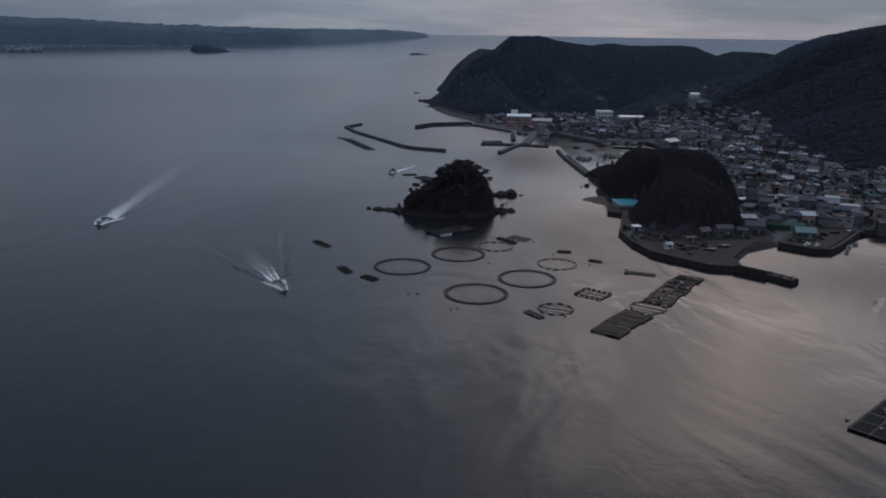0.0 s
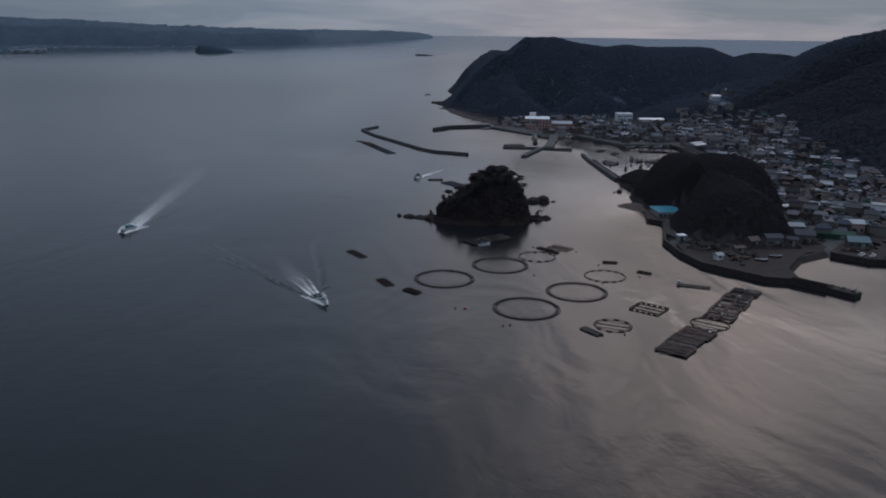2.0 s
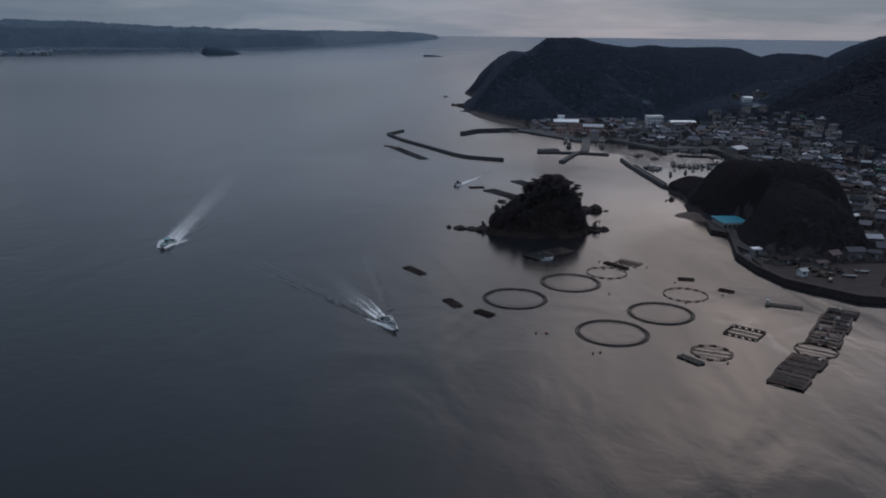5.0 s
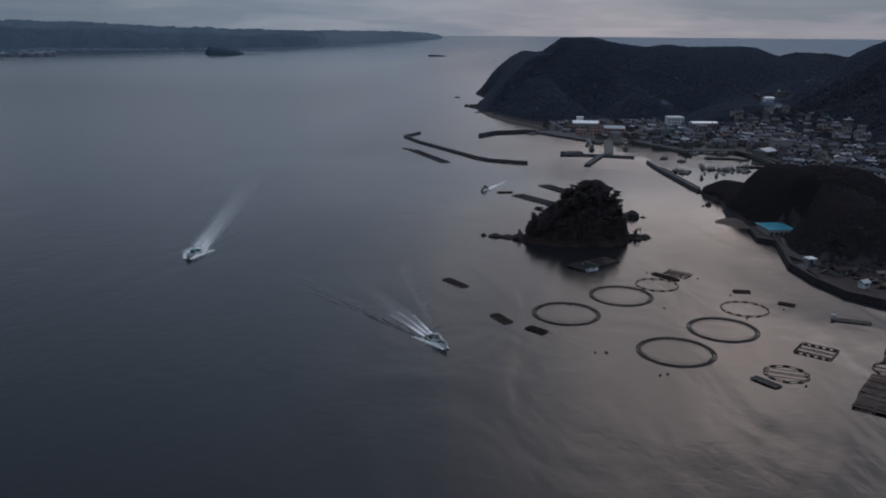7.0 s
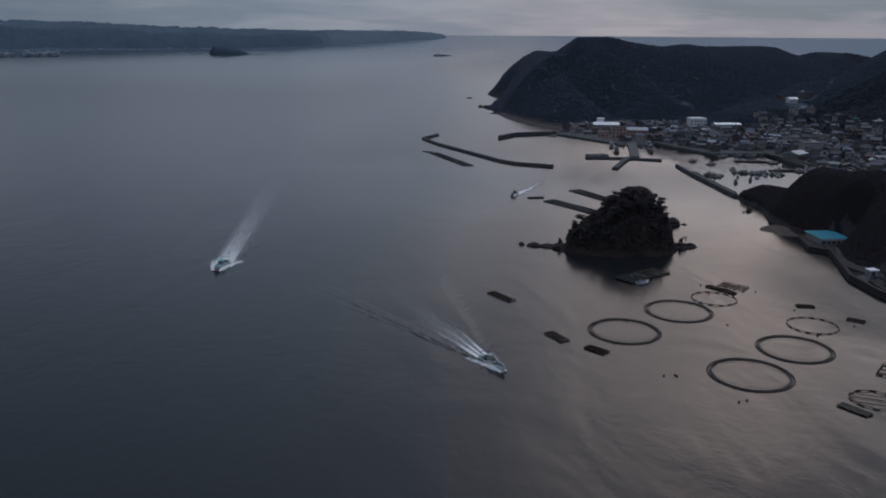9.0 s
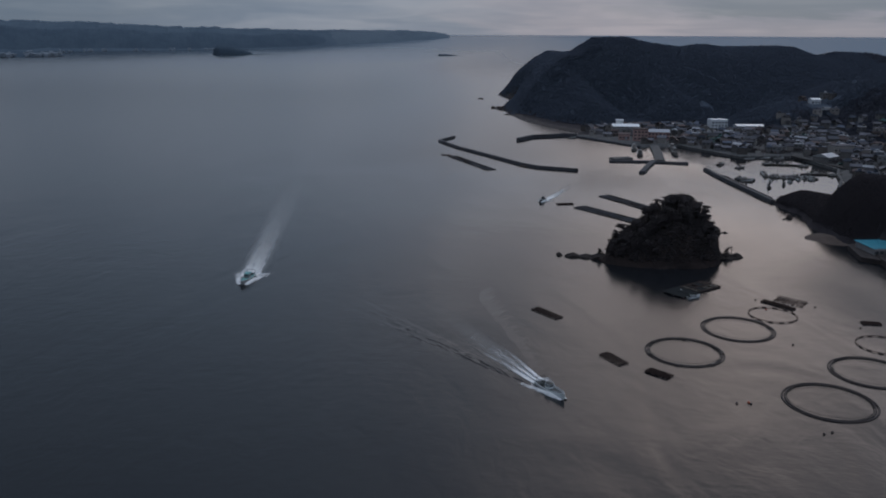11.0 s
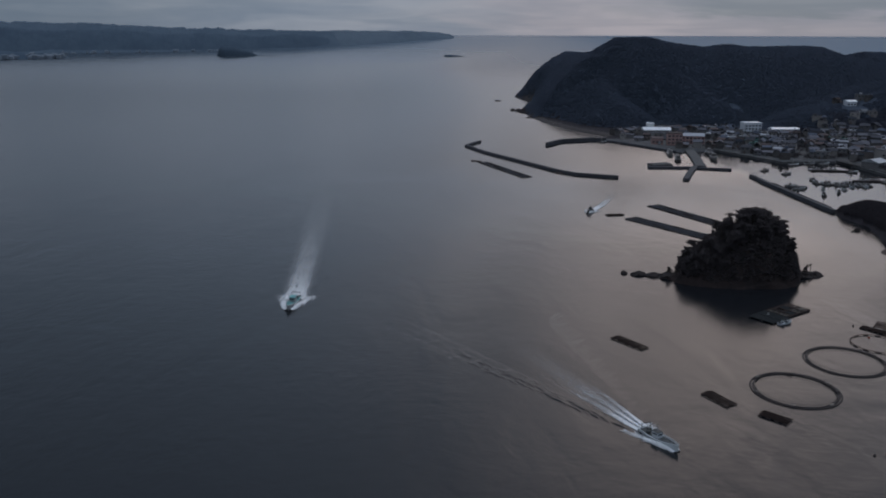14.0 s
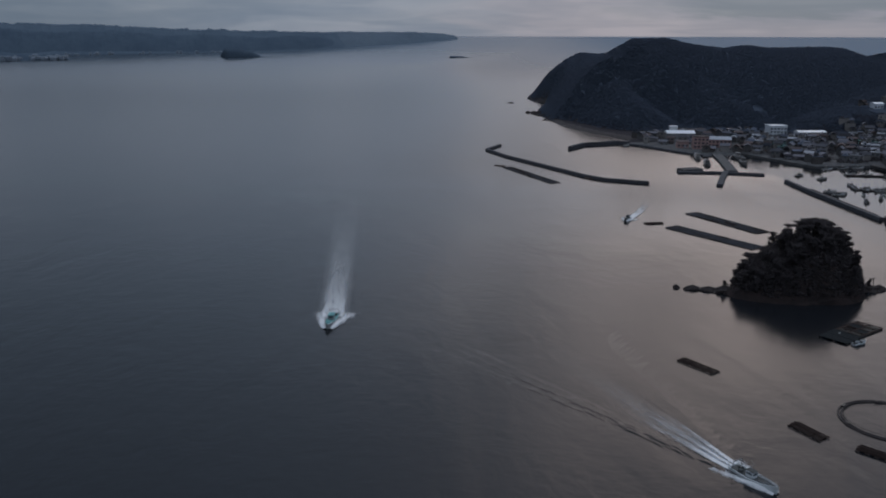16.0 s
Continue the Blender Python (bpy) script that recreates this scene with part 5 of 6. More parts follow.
def boat_parts(ob, length, beam, depth=1.7, sheer=1.0, deck_mat=None, cabin_at=-0.08, cabin=(0.2, 0.55, 1.9), mast=True, canopy=False, hull_mat=None, posts=True):
    v, f = hull_mesh(length, beam, depth, sheer)
    part("hull", mesh_of("hull", v, f, hull_mat or HULL, True), None, ob)
    n = 15
    dv, df = [], []
    for i in range(n):
        t = i / (n - 1)
        w = beam / 2 * (1 - max(0, (t - 0.45) / 0.55) ** 2.2) * 0.93
        z = depth * 0.55 + sheer * max(0, t - 0.3) ** 1.8 * 2 - 0.28
        x = (t - 0.5) * length * 0.985
        dv += [(x, w, z), (x, -w, z), (x, w, z - 0.2), (x, -w, z - 0.2)]
    for i in range(n - 1):
        p, q = 4 * i, 4 * i + 4
        df += [(p, q, q + 1, p + 1), (p + 2, p + 3, q + 3, q + 2)]
    part("deck", mesh_of("deck", dv, df, deck_mat or TEAL), None, ob, "painted deck")
    bm = bmesh.new()
    zt = depth * 0.55
    cl, cw, ch = cabin[0] * length, cabin[1] * beam, cabin[2]
    box(bm, cabin_at * length, 0, zt - 0.25, cl, cw, ch, bevel=0.12)
    cab = part("wheelhouse", bm, hull_mat or HULL, ob, "pale wheelhouse")
    bm = bmesh.new()
    box(bm, cabin_at * length, 0, zt - 0.22 + ch, cl * 1.12, cw * 1.1, 0.14, bevel=0.05)
    part("cabin_roof", bm, deck_mat or TEAL, cab)
    for sx, sy, px, py in ((0.05, cw * 0.8, cl / 2, 0), (cl * 0.7, 0.05, 0, cw / 2), (cl * 0.7, 0.05, 0, -cw / 2)):
        bm = bmesh.new()
        box(bm, cabin_at * length + px, py, zt - 0.25 + ch * 0.55, sx, sy, ch * 0.3)
        part("window", bm, GLASS, cab)
    bm = bmesh.new()
    box(bm, 0.16 * length, 0, zt - 0.15, 0.16 * length, beam * 0.42, 0.45, bevel=0.08)
    part("hatch", bm, deck_mat or TEAL, ob)
    for k, x in enumerate((-0.28, -0.36)):
        bm = bmesh.new()
        box(bm, x * length, (k - 0.5) * beam * 0.35, zt - 0.25, 0.07 * length, beam * 0.26, 0.7, bevel=0.06)
        part("gear_box", bm, DARKGEAR, ob)
    if mast:
        bm = bmesh.new()
        rod(bm, (cabin_at * length, 0, zt + ch - 0.3), (cabin_at * length - 0.2, 0, zt + ch + 2.2), 0.06, 0.04, 6)
        rod(bm, (cabin_at * length - 0.1, -0.7, zt + ch + 1.2), (cabin_at * length - 0.1, 0.7, zt + ch + 1.2), 0.04, sides=5)
        part("mast", bm, STEEL, ob)
    if canopy:
        bm = bmesh.new()
        xs = -0.40 * length
        for s in (-1, 1):
            rod(bm, (xs, s * beam * 0.42, zt - 0.3), (xs, s * beam * 0.42, zt + 1.9), 0.07, sides=6)
        rod(bm, (xs, -beam * 0.45, zt + 1.9), (xs, beam * 0.45, zt + 1.9), 0.09, sides=6)
        part("stern_frame", bm, DARKGEAR, ob)
    for s in (-1, 1):
        bm = bmesh.new()
        pts = []
        for i in range(9):
            t = 0.52 + 0.46 * i / 8
            w = beam / 2 * (1 - max(0, (t - 0.45) / 0.55) ** 2.2) * 0.95
            pts.append(((t - 0.5) * length, s * w, depth * 0.55 + sheer * max(0, t - 0.3) ** 1.8 * 2 + 0.45))
        tube(bm, pts, 0.035)
        rail = part("bow_rail", bm, STEEL, ob)
        for a in pts[::2] if posts else ():
            bm = bmesh.new()
            rod(bm, a, (a[0], a[1], a[2] - 0.5), 0.03, sides=5)
            part("rail_post", bm, STEEL, rail)
        # white rubbing strake along the edge of the deck
        bm = bmesh.new()
        edge = []
        for i in range(13):
            t = 0.01 + 0.98 * i / 12
            w = beam / 2 * (1 - max(0, (t - 0.45) / 0.55) ** 2.2) * (0.9 + 0.1 * min(1, t * 4))
            edge.append(((t - 0.5) * length, s * w, depth * 0.55 + sheer * max(0, t - 0.3) ** 1.8 * 2))
        tube(bm, edge, 0.10)
        part("gunwale", bm, HULL, ob, "white gunwale")


def wake(x, y, turn, length, w0, w1, name="wake", label="white foaming wake trailing behind a fishing boat", mat=None, bend=0.0, z=0.06):
    """A strip of foam behind a boat: u along it, v across."""
    n, m = 48, 10
    verts, faces, uvs = [], [], []
    for i in range(n + 1):
        t = i / n
        w = w0 + (w1 - w0) * t ** 0.8
        for j in range(m + 1):
            s = j / m - 0.5
            rise = 0.35 * math.exp(-8 * t) * (1 - (2 * s) ** 2) + 0.06 * noise.noise(Vector((t * 30, s * 8, x)))
            verts.append((-t * length, s * w + bend * t * t, z + max(0, rise)))
            uvs.append((t, j / m))
    for i in range(n):
        for j in range(m):
            a = i * (m + 1) + j
            faces.append((a, a + m + 1, a + m + 2, a + 1))
    me = mesh_of(name, verts, faces, mat or FOAM, True)
    layer = me.uv_layers.new(name="UVMap")
    for lp in me.loops:
        layer.data[lp.index].uv = uvs[lp.vertex_index]
    ob = new(name, me)
    ob.matrix_basis = pose(x, y, 0, 0, 0, turn)
    return tagged(ob, label, "wake", "boat wakes", "stuff")


def splash(x, y, turn, length, beam, seed, spread=1.0):
    """Sheets of white water thrown up on both sides of a bow."""
    for s in (-1, 1):
        n, m = 26, 6
        verts, faces, uvs = [], [], []
        for i in range(n + 1):
            t = i / n
            for j in range(m + 1):
                q = j / m
                out = beam * (0.10 + 0.45 * t ** 0.6) + q * (1.0 + 3.9 * t) * spread * (1 + 0.25 * noise.noise(Vector((t * 9, q * 2, seed))))
                z = 0.1 + 1.0 * math.exp(-((t - 0.25) / 0.25) ** 2) * math.sin(math.pi * min(1, q + 0.15)) + 0.12 * noise.noise(Vector((t * 14, q * 5, seed + 2)))
                verts.append((length * (0.46 - 1.15 * t), s * out, max(0.07, z)))
                uvs.append((t * 0.32, 0.42 + 0.5 * q))
        for i in range(n):
            for j in range(m):
                a = i * (m + 1) + j
                faces.append((a, a + m + 1, a + m + 2, a + 1))
        me = mesh_of("bow_wave", verts, faces, SPRAY, True)
        layer = me.uv_layers.new(name="UVMap")
        for lp in me.loops:
            layer.data[lp.index].uv = uvs[lp.vertex_index]
        ob = new("bow_wave", me)
        ob.matrix_basis = pose(x, y, 0, 0, 0, turn)
        tagged(ob, "white water thrown up by a boat's bow", "wake", "boat wakes", "stuff")


def running_boat(x, y, turn, length, beam, label, **more):
    ob = thing("fishing_boat", label, "boat", x, y, 0.15, turn, "fishing boats under way")
    boat_parts(ob, length, beam, **more)
    return ob


running_boat(-178.6, 421.0, -93.0, 15.5, 4.0, "grey-white fishing boat with a teal deck under way", canopy=True, hull_mat=WALLS[3])
splash(-178.6, 421.0, -92.0, 15.5, 4.0, 1, 1.5)
wake(-178.8, 427.0, -85.0, 340.0, 11.0, 32.0, bend=-5.0)
wake(-178.8, 426.0, -85.5, 62.0, 12.0, 17.0, mat=SPRAY, z=0.14)
wake(-178.4, 428.5, -85.5, 34.0, 2.6, 3.4, mat=SPRAY, z=0.20)
running_boat(-64.8, 313.6, -62.0, 13.5, 3.5, "white fishing boat with a dark deck and gear under way", canopy=True, deck_mat=DARKGEAR, cabin=(0.16, 0.5, 1.5))
splash(-64.8, 313.6, -62.0, 13.5, 3.5, 2, 0.8)
wake(-67.4, 319.4, -64.5, 110.0, 6.0, 17.0, bend=2.0, mat=VEIL)
wake(-68.2, 318.2, -60.5, 46.0, 2.0, 4.4, mat=SPRAY, z=0.14, bend=-2.5)
wake(-67.2, 319.4, -64.0, 44.0, 1.5, 2.6, mat=SPRAY, z=0.17, bend=-0.5)
wake(-65.9, 320.0, -68.0, 42.0, 1.6, 3.6, mat=SPRAY, z=0.15, bend=0.8)
running_boat(-37.4, 588.5, -120.0, 8.5, 2.6, "small dark fishing boat under way", deck_mat=DARKGEAR, hull_mat=DARKGEAR)
splash(-37.4, 588.5, -120.0, 8.5, 2.6, 3)
wake(-36.0, 591.0, -120.0, 80.0, 5.0, 9.0, bend=-14.0, mat=SPRAY)
wake(-36.2, 590.6, -120.0, 30.0, 5.0, 6.0, bend=-2.0, mat=SPRAY, z=0.12)



def wake_waves(x, y, turn, side, count, start, step, open_by, crest, skew, h0, label="short low wave crests fanning out behind a boat"):
    """Low crests of water in echelon along one side of a boat's track."""
    rnd = random.Random(count + int(x))
    verts, faces = [], []
    n = 14
    for k in range(count):
        d = start + step * k + rnd.uniform(-0.3, 0.3) * step
        cx, cy = -d, side * (1.6 + d * open_by + rnd.uniform(-0.6, 0.6))
        a = radians(skew + rnd.uniform(-5, 5))
        ln = crest * rnd.uniform(0.7, 1.3) * (0.5 + 0.5 * k / count)
        h = h0 * rnd.uniform(0.6, 1.2) * (1 - 0.65 * k / count)
        base = len(verts)
        for i in range(n + 1):
            t = i / n - 0.5
            curl = 0.12 * ln * (4 * t * t)
            px, py = cx - math.cos(a) * t * ln + curl * math.sin(a), cy + side * (math.sin(a) * t * ln + curl * math.cos(a))
            top = h * (1 - 4 * t * t) ** 0.8 if abs(t) < 0.5 else 0.0
            for w, z in ((-1.5, -0.05), (-0.6, top * 0.35 - 0.04), (0.1, top * 0.75 - 0.03), (0.6, top - 0.03), (1.0, -0.05)):
                verts.append((px + w * math.sin(a), py + side * w * math.cos(a), z))
        for i in range(n):
            for j in range(4):
                q = base + i * 5 + j
                faces.append((q, q + 5, q + 6, q + 1))
    ob = new("wake_wave", mesh_of("wake_wave", verts, faces, WATER, True))
    ob.matrix_basis = pose(x, y, 0, 0, 0, turn)
    tagged(ob, label, "waves", "boat wakes", "stuff")


wake_waves(-64.6, 314.8, -63.0, -1, 34, 8.0, 2.8, 0.22, 13.0, 11.0, 0.42)
wake_waves(-64.6, 314.8, -63.0, -1, 26, 18.0, 3.3, 0.27, 15.0, 12.0, 0.38)
wake_waves(-64.6, 314.8, -63.0, -1, 18, 26.0, 4.4, 0.17, 15.0, 10.0, 0.24)
wake_waves(-64.8, 313.6, -62.0, 1, 30, 14.0, 2.6, 0.30, 15.0, 46.0, 0.34)
wake_waves(174.0, 307.0, 55.0, 1, 18, 0.0, 3.5, 0.0, 10.0, 24.0, 0.55, "short low wave crests left by a passing boat")
wake_waves(-178.6, 423.0, -86.0, -1, 16, 10.0, 5.0, 0.22, 11.0, 28.0, 0.2)
wake_waves(-178.6, 423.0, -86.0, 1, 16, 10.0, 5.0, 0.22, 11.0, 28.0, 0.2)

torii(35.2, 462.0, 2.4, 20, 2.6)

# moored boats
MOORED = thing("fishing_boat", "grey-white fishing boat moored in the harbour", "boat", 136, 694, 0.1, 100, "moored boats")
boat_parts(MOORED, 8.5, 2.3, 1.4, 0.8, deck_mat=WALLS[2], cabin=(0.16, 0.55, 1.5), hull_mat=WALLS[1], posts=False)
SMALL = thing("skiff", "small white open boat moored at a quay", "boat", 198.0, 388.0, 0.1, 55, "moored boats")
boat_parts(SMALL, 6.0, 1.9, 1.1, 0.4, DARKGEAR, -0.15, (0.16, 0.6, 1.0), False)
rnd = random.Random(21)
for i in range(10):
    copy_thing(MOORED, pose(134 + i * 3.4 + rnd.uniform(-0.5, 0.5), 682 - i * 0.6 + rnd.uniform(-4, 4), 0.1, 0, 0, 95 + rnd.uniform(-12, 12)))
for x, y, a in ((112, 672, 5), (113, 661, 2), (128, 720, 20), (156, 739, 2), (168, 737, 0), (179, 727, 4), (118, 735, 30), (150, 762, 5), (164, 766, 4), (176, 767, 3), (172, 694, 0), (184, 686, 2), (120, 640, 80), (134, 650, 70)):
    copy_thing(MOORED, pose(x, y, 0.1, 0, 0, a))
for x, y, a in ((204.0, 394.0, 50), (192.5, 379.0, 60), (1.6, 401.4, 25), (129.0, 662, 80), (142, 660, 100), (151, 668, 95), (160, 668, 90)):
    copy_thing(SMALL, pose(x, y, 0.1, 0, 0, a))
BIG = thing("trawler", "large grey fishing vessel moored at the jetty", "boat", 66.5, 788, 0.2, 80, "moored ships")
boat_parts(BIG, 22.0, 4.8, 3.0, 1.4, WALLS[1], -0.2, (0.2, 0.6, 2.8), True, hull_mat=WALLS[1])
copy_thing(BIG, pose(68.5, 820, 0.2, 0, 0, 80))
copy_thing(BIG, pose(97.5, 792, 0.2, 0, 0, 262))
copy_thing(BIG, pose(102.5, 820, 0.2, 0, 0, 262))
copy_thing(MOORED, pose(24, 892, 0.1, 0, 0, 20))


# gear on the waterfront yard
def gear_pile(x, y, z, turn, k):
    rnd = random.Random(300 + k)
    ob = thing("gear_pile", rnd.choice(("dark heap of fishing nets and floats on the yard", "stacked dark crates and nets on the yard")), "fishing gear", x, y, z, turn, "fishing gear on the yards")
    for i in range(rnd.randint(3, 5)):
        bm = bmesh.new()
        box(bm, rnd.uniform(-1.6, 1.6), rnd.uniform(-1.2, 1.2), 0, rnd.uniform(0.9, 2.2), rnd.uniform(0.8, 1.6), rnd.uniform(0.5, 1.5), rnd.uniform(0, 90), bevel=0.12)
        part("crate", bm, rnd.choice((DARKGEAR, NET, WOOD, DARK_WOOD, DARK_WOOD, FLOAT)), ob)


rnd = random.Random(61)
for k in range(30):
    if k < 18:
        t = rnd.random()
        x, y = 98 + t * 44 + rnd.uniform(-3, 3), 384 - t * 20 + rnd.uniform(-8, 12)
    else:
        t = rnd.random()
        x, y = 166 + t * 36, 386 + t * 22 + rnd.uniform(-5, 6)
    if coast_distance(np.array([x]), np.array([y]))[0] > 3:
        gear_pile(x, y, 2.42 if k < 18 else 2.62, rnd.uniform(0, 180), k)


# ---------------------------------------------------------------- buildings
def gable_roof(lx, ly, z, rise, over=0.5, hip=0.0, thick=0.25):
    """A pitched roof shell with eaves; hip: how far the ridge is drawn in at both ends."""
    a, b = lx / 2 + over, ly / 2 + over
    r = a - hip
    e = z - over * rise / (ly / 2)
    v = [(-a, -b, e), (a, -b, e), (a, b, e), (-a, b, e), (-r, 0, z + rise), (r, 0, z + rise)]
    w = [(x, y, zz - thick) for x, y, zz in v]
    f = [(0, 1, 5, 4), (2, 3, 4, 5), (1, 2, 5), (3, 0, 4), (7, 6, 10, 11), (9, 8, 11, 10), (8, 7, 11), (6, 9, 10), (0, 6, 7, 1), (1, 7, 8, 2), (2, 8, 9, 3), (3, 9, 6, 0)]
    return v + w, f


def wall_shell(lx, ly, h, foot=-1.5, rise=0.0):
    x, y = lx / 2, ly / 2
    v = [(-x, -y, foot), (x, -y, foot), (x, y, foot), (-x, y, foot), (-x, -y, h), (x, -y, h), (x, y, h), (-x, y, h), (-x, 0, h + rise), (x, 0, h + rise)]
    f = [(0, 1, 5, 4), (2, 3, 7, 6), (1, 2, 6, 9, 5), (3, 0, 4, 8, 7), (4, 5, 9, 8), (6, 7, 8, 9)]
    return v, f


def house_kit(lx, ly, h, rise, hip, wall, roof, annex):
    kit = []
    flat = hip < 0
    v, f = wall_shell(lx, ly, h, rise=0.0 if hip else rise * 0.92)
    kit.append(("wall", mesh_of("wall", v, f, wall)))
    if flat:
        bm = bmesh.new()
        box(bm, 0, 0, h + 0.01, lx + 0.3, ly + 0.3, 0.45, bevel=0.06)
        box(bm, lx * 0.2, ly * 0.1, h + 0.46, lx * 0.3, ly * 0.35, 1.6, bevel=0.05)
        kit.append(("roof", bm_mesh("roof", bm, roof)))
    else:
        v, f = gable_roof(lx, ly, h, rise, hip=hip)
        kit.append(("roof", mesh_of("roof", v, f, roof)))
    if annex:
        v, f = wall_shell(lx * 0.6, ly * 0.7, h * 0.52)
        kit.append(("annex_wall", mesh_of("annex_wall", [(x + lx * 0.12, y - ly * 0.72, z) for x, y, z in v], f, wall)))
        v, f = gable_roof(lx * 0.6, ly * 0.7, h * 0.52, rise * 0.6, 0.4)
        kit.append(("annex_roof", mesh_of("annex_roof", [(x + lx * 0.12, y - ly * 0.72, z) for x, y, z in v], f, roof)))
    spots = [(-lx * 0.28, -ly / 2, 0), (lx * 0.22, -ly / 2, 0), (-lx / 2, 0, 90)]
    for k, (x, y, a) in enumerate(spots):
        bm = bmesh.new()
        box(bm, x, y, h * 0.62, 1.7, 0.12, 1.1, a)
        kit.append(("window", bm_mesh("window", bm, GLASS)))
    bm = bmesh.new()
    box(bm, -lx * 0.1, -ly / 2, 0.0, 1.0, 0.12, 2.0)
    kit.append(("door", bm_mesh("door", bm, WOOD)))
    return kit


KITS = []
rnd = random.Random(77)
KIT_TALK = (("slate-grey", 0), ("grey", 1), ("brown", 2), ("blue-grey", 3), ("pale grey", 4), ("greenish", 5), ("whitish metal", 6))
for k in range(20):
    word, r = KIT_TALK[(0, 1, 4, 3, 6, 4, 1, 5, 2, 0, 6, 1, 3, 4, 1, 0, 4, 1, 2, 3)[k]]
    lx, ly = rnd.uniform(4.6, 8.6), rnd.uniform(3.9, 5.8)
    h = rnd.choice((3.2, 5.2, 5.6, 5.8))
    KITS.append((house_kit(lx, ly, h, rnd.uniform(1.0, 1.7), rnd.choice((0, 0, 1.4, 2.0, -1)), WALLS[(0, 1, 2, 4, 2)[k % 5]], ROOFS[r], rnd.random() < 0.45), f"{'two' if h > 4 else 'one'}-storey house with a {word} roof"))


def put_house(k, x, y, z, turn, group="houses of the fishing town"):
    kit, label = KITS[k]
    ob = thing("house", label, "house", x, y, z, turn, group)
    for nm, me in kit:
        part(nm, me, None, ob)


def inside(poly, x, y):
    hit = False
    for (x0, y0), (x1, y1) in zip(poly, poly[1:] + poly[:1]):
        if (y0 > y) != (y1 > y) and x < (x1 - x0) * (y - y0) / (y1 - y0) + x0:
            hit = not hit
    return hit


TOWN = [(40, 945), (42, 905), (80, 842), (112, 846), (132, 812), (150, 778), (196, 782), (203, 706), (196, 680), (184, 640), (176, 600), (174, 560), (176, 500), (172, 455),
        (158, 418), (176, 408), (205, 424), (218, 416), (320, 418), (300, 545), (280, 610), (286, 690), (300, 840), (280, 900), (235, 960), (100, 962)]
FOOT = [(96, 402), (103, 392), (112, 386), (128, 386), (146, 391), (164, 404), (174, 412), (160, 428), (130, 424), (104, 416)]
BUSY = [(203, 532, 22, 30), (219, 612, 9, 40), (225, 680, 10, 70), (66, 870, 100, 26), (95, 880, 60, 20), (83, 922, 34, 24), (198, 938, 66, 40), (205, 752, 26, 24)]


def town():
    rnd = random.Random(5)
    spots = []
    for j in range(-12, 84):
        for i in range(-45, 68):
            u, v = i * 8.3 + rnd.uniform(-2.4, 2.4), j * 7.9 + rnd.uniform(-2.4, 2.4)
            a = radians(-24)
            x, y = 200 + u * math.cos(a) - v * math.sin(a), 500 + u * math.sin(a) + v * math.cos(a)
            keep = rnd.random()
            turn = -24 + rnd.choice((0, 0, 180, 180, 90, 270)) + rnd.uniform(-14, 14)
            k = rnd.randrange(len(KITS))
            if not inside(TOWN, x, y) or keep < 0.20:
                continue
            if any(abs(x - bx) < bw / 2 + 4 and abs(y - by) < bh / 2 + 4 for bx, by, bw, bh in BUSY):
                continue
            if (i % 6 == 0 and keep < 0.8) or (j % 9 == 0 and keep < 0.6):
                continue
            spots.append((x, y, turn, k))
    # up the valley and on the slopes
    for x, y in VALLEY:
        spots.append((x, y, rnd.uniform(-40, 40), rnd.randrange(len(KITS))))
    xs, ys = np.array([s[0] for s in spots]), np.array([s[1] for s in spots])
    zs, _, hill = height_at(xs, ys)
    order = sorted(range(len(spots)), key=lambda n: spots[n][1] + 0.3 * spots[n][0])
    rest_v, rest_f, rest_m = [], [], []
    slots = []
    for rank, n in enumerate(order):
        x, y, turn, k = spots[n]
        z = float(zs[n]) - 0.1
        if hill[n] > 45:
            continue
        if rank < 300:
            put_house(k, x, y, z, turn)
            continue
        m = pose(x, y, z, 0, 0, turn)
        for nm, me in KITS[k][0]:
            mat = me.materials[0]
            if mat not in slots:
                slots.append(mat)
            base = len(rest_v)
            rest_v += [tuple(m @ v.co) for v in me.vertices]
            for p in me.polygons:
                rest_f.append(tuple(base + i for i in p.vertices))
                rest_m.append(slots.index(mat))
    me = mesh_of("distant_houses", rest_v, rest_f, slots)
    me.polygons.foreach_set("material_index", rest_m)
    tagged(new("distant_houses", me), "closely packed small houses with grey roofs behind the harbour", "houses", kind="stuff")
    # garden trees between the houses
    tx, ty = [], []
    for _ in range(6500):
        x, y = rnd.uniform(95, 330), rnd.uniform(385, 950)
        if (inside(TOWN, x, y) and rnd.random() < 0.5) or (inside(FOOT, x, y) and rnd.random() < 0.95):
            tx.append(x)
            ty.append(y)
    forest("garden_trees", "dark trees and hedges between the houses", np.array(tx), np.array(ty), 1.9, 26, LEAF_HILL, 31, 0.36, 0.9, 0.8)


town()


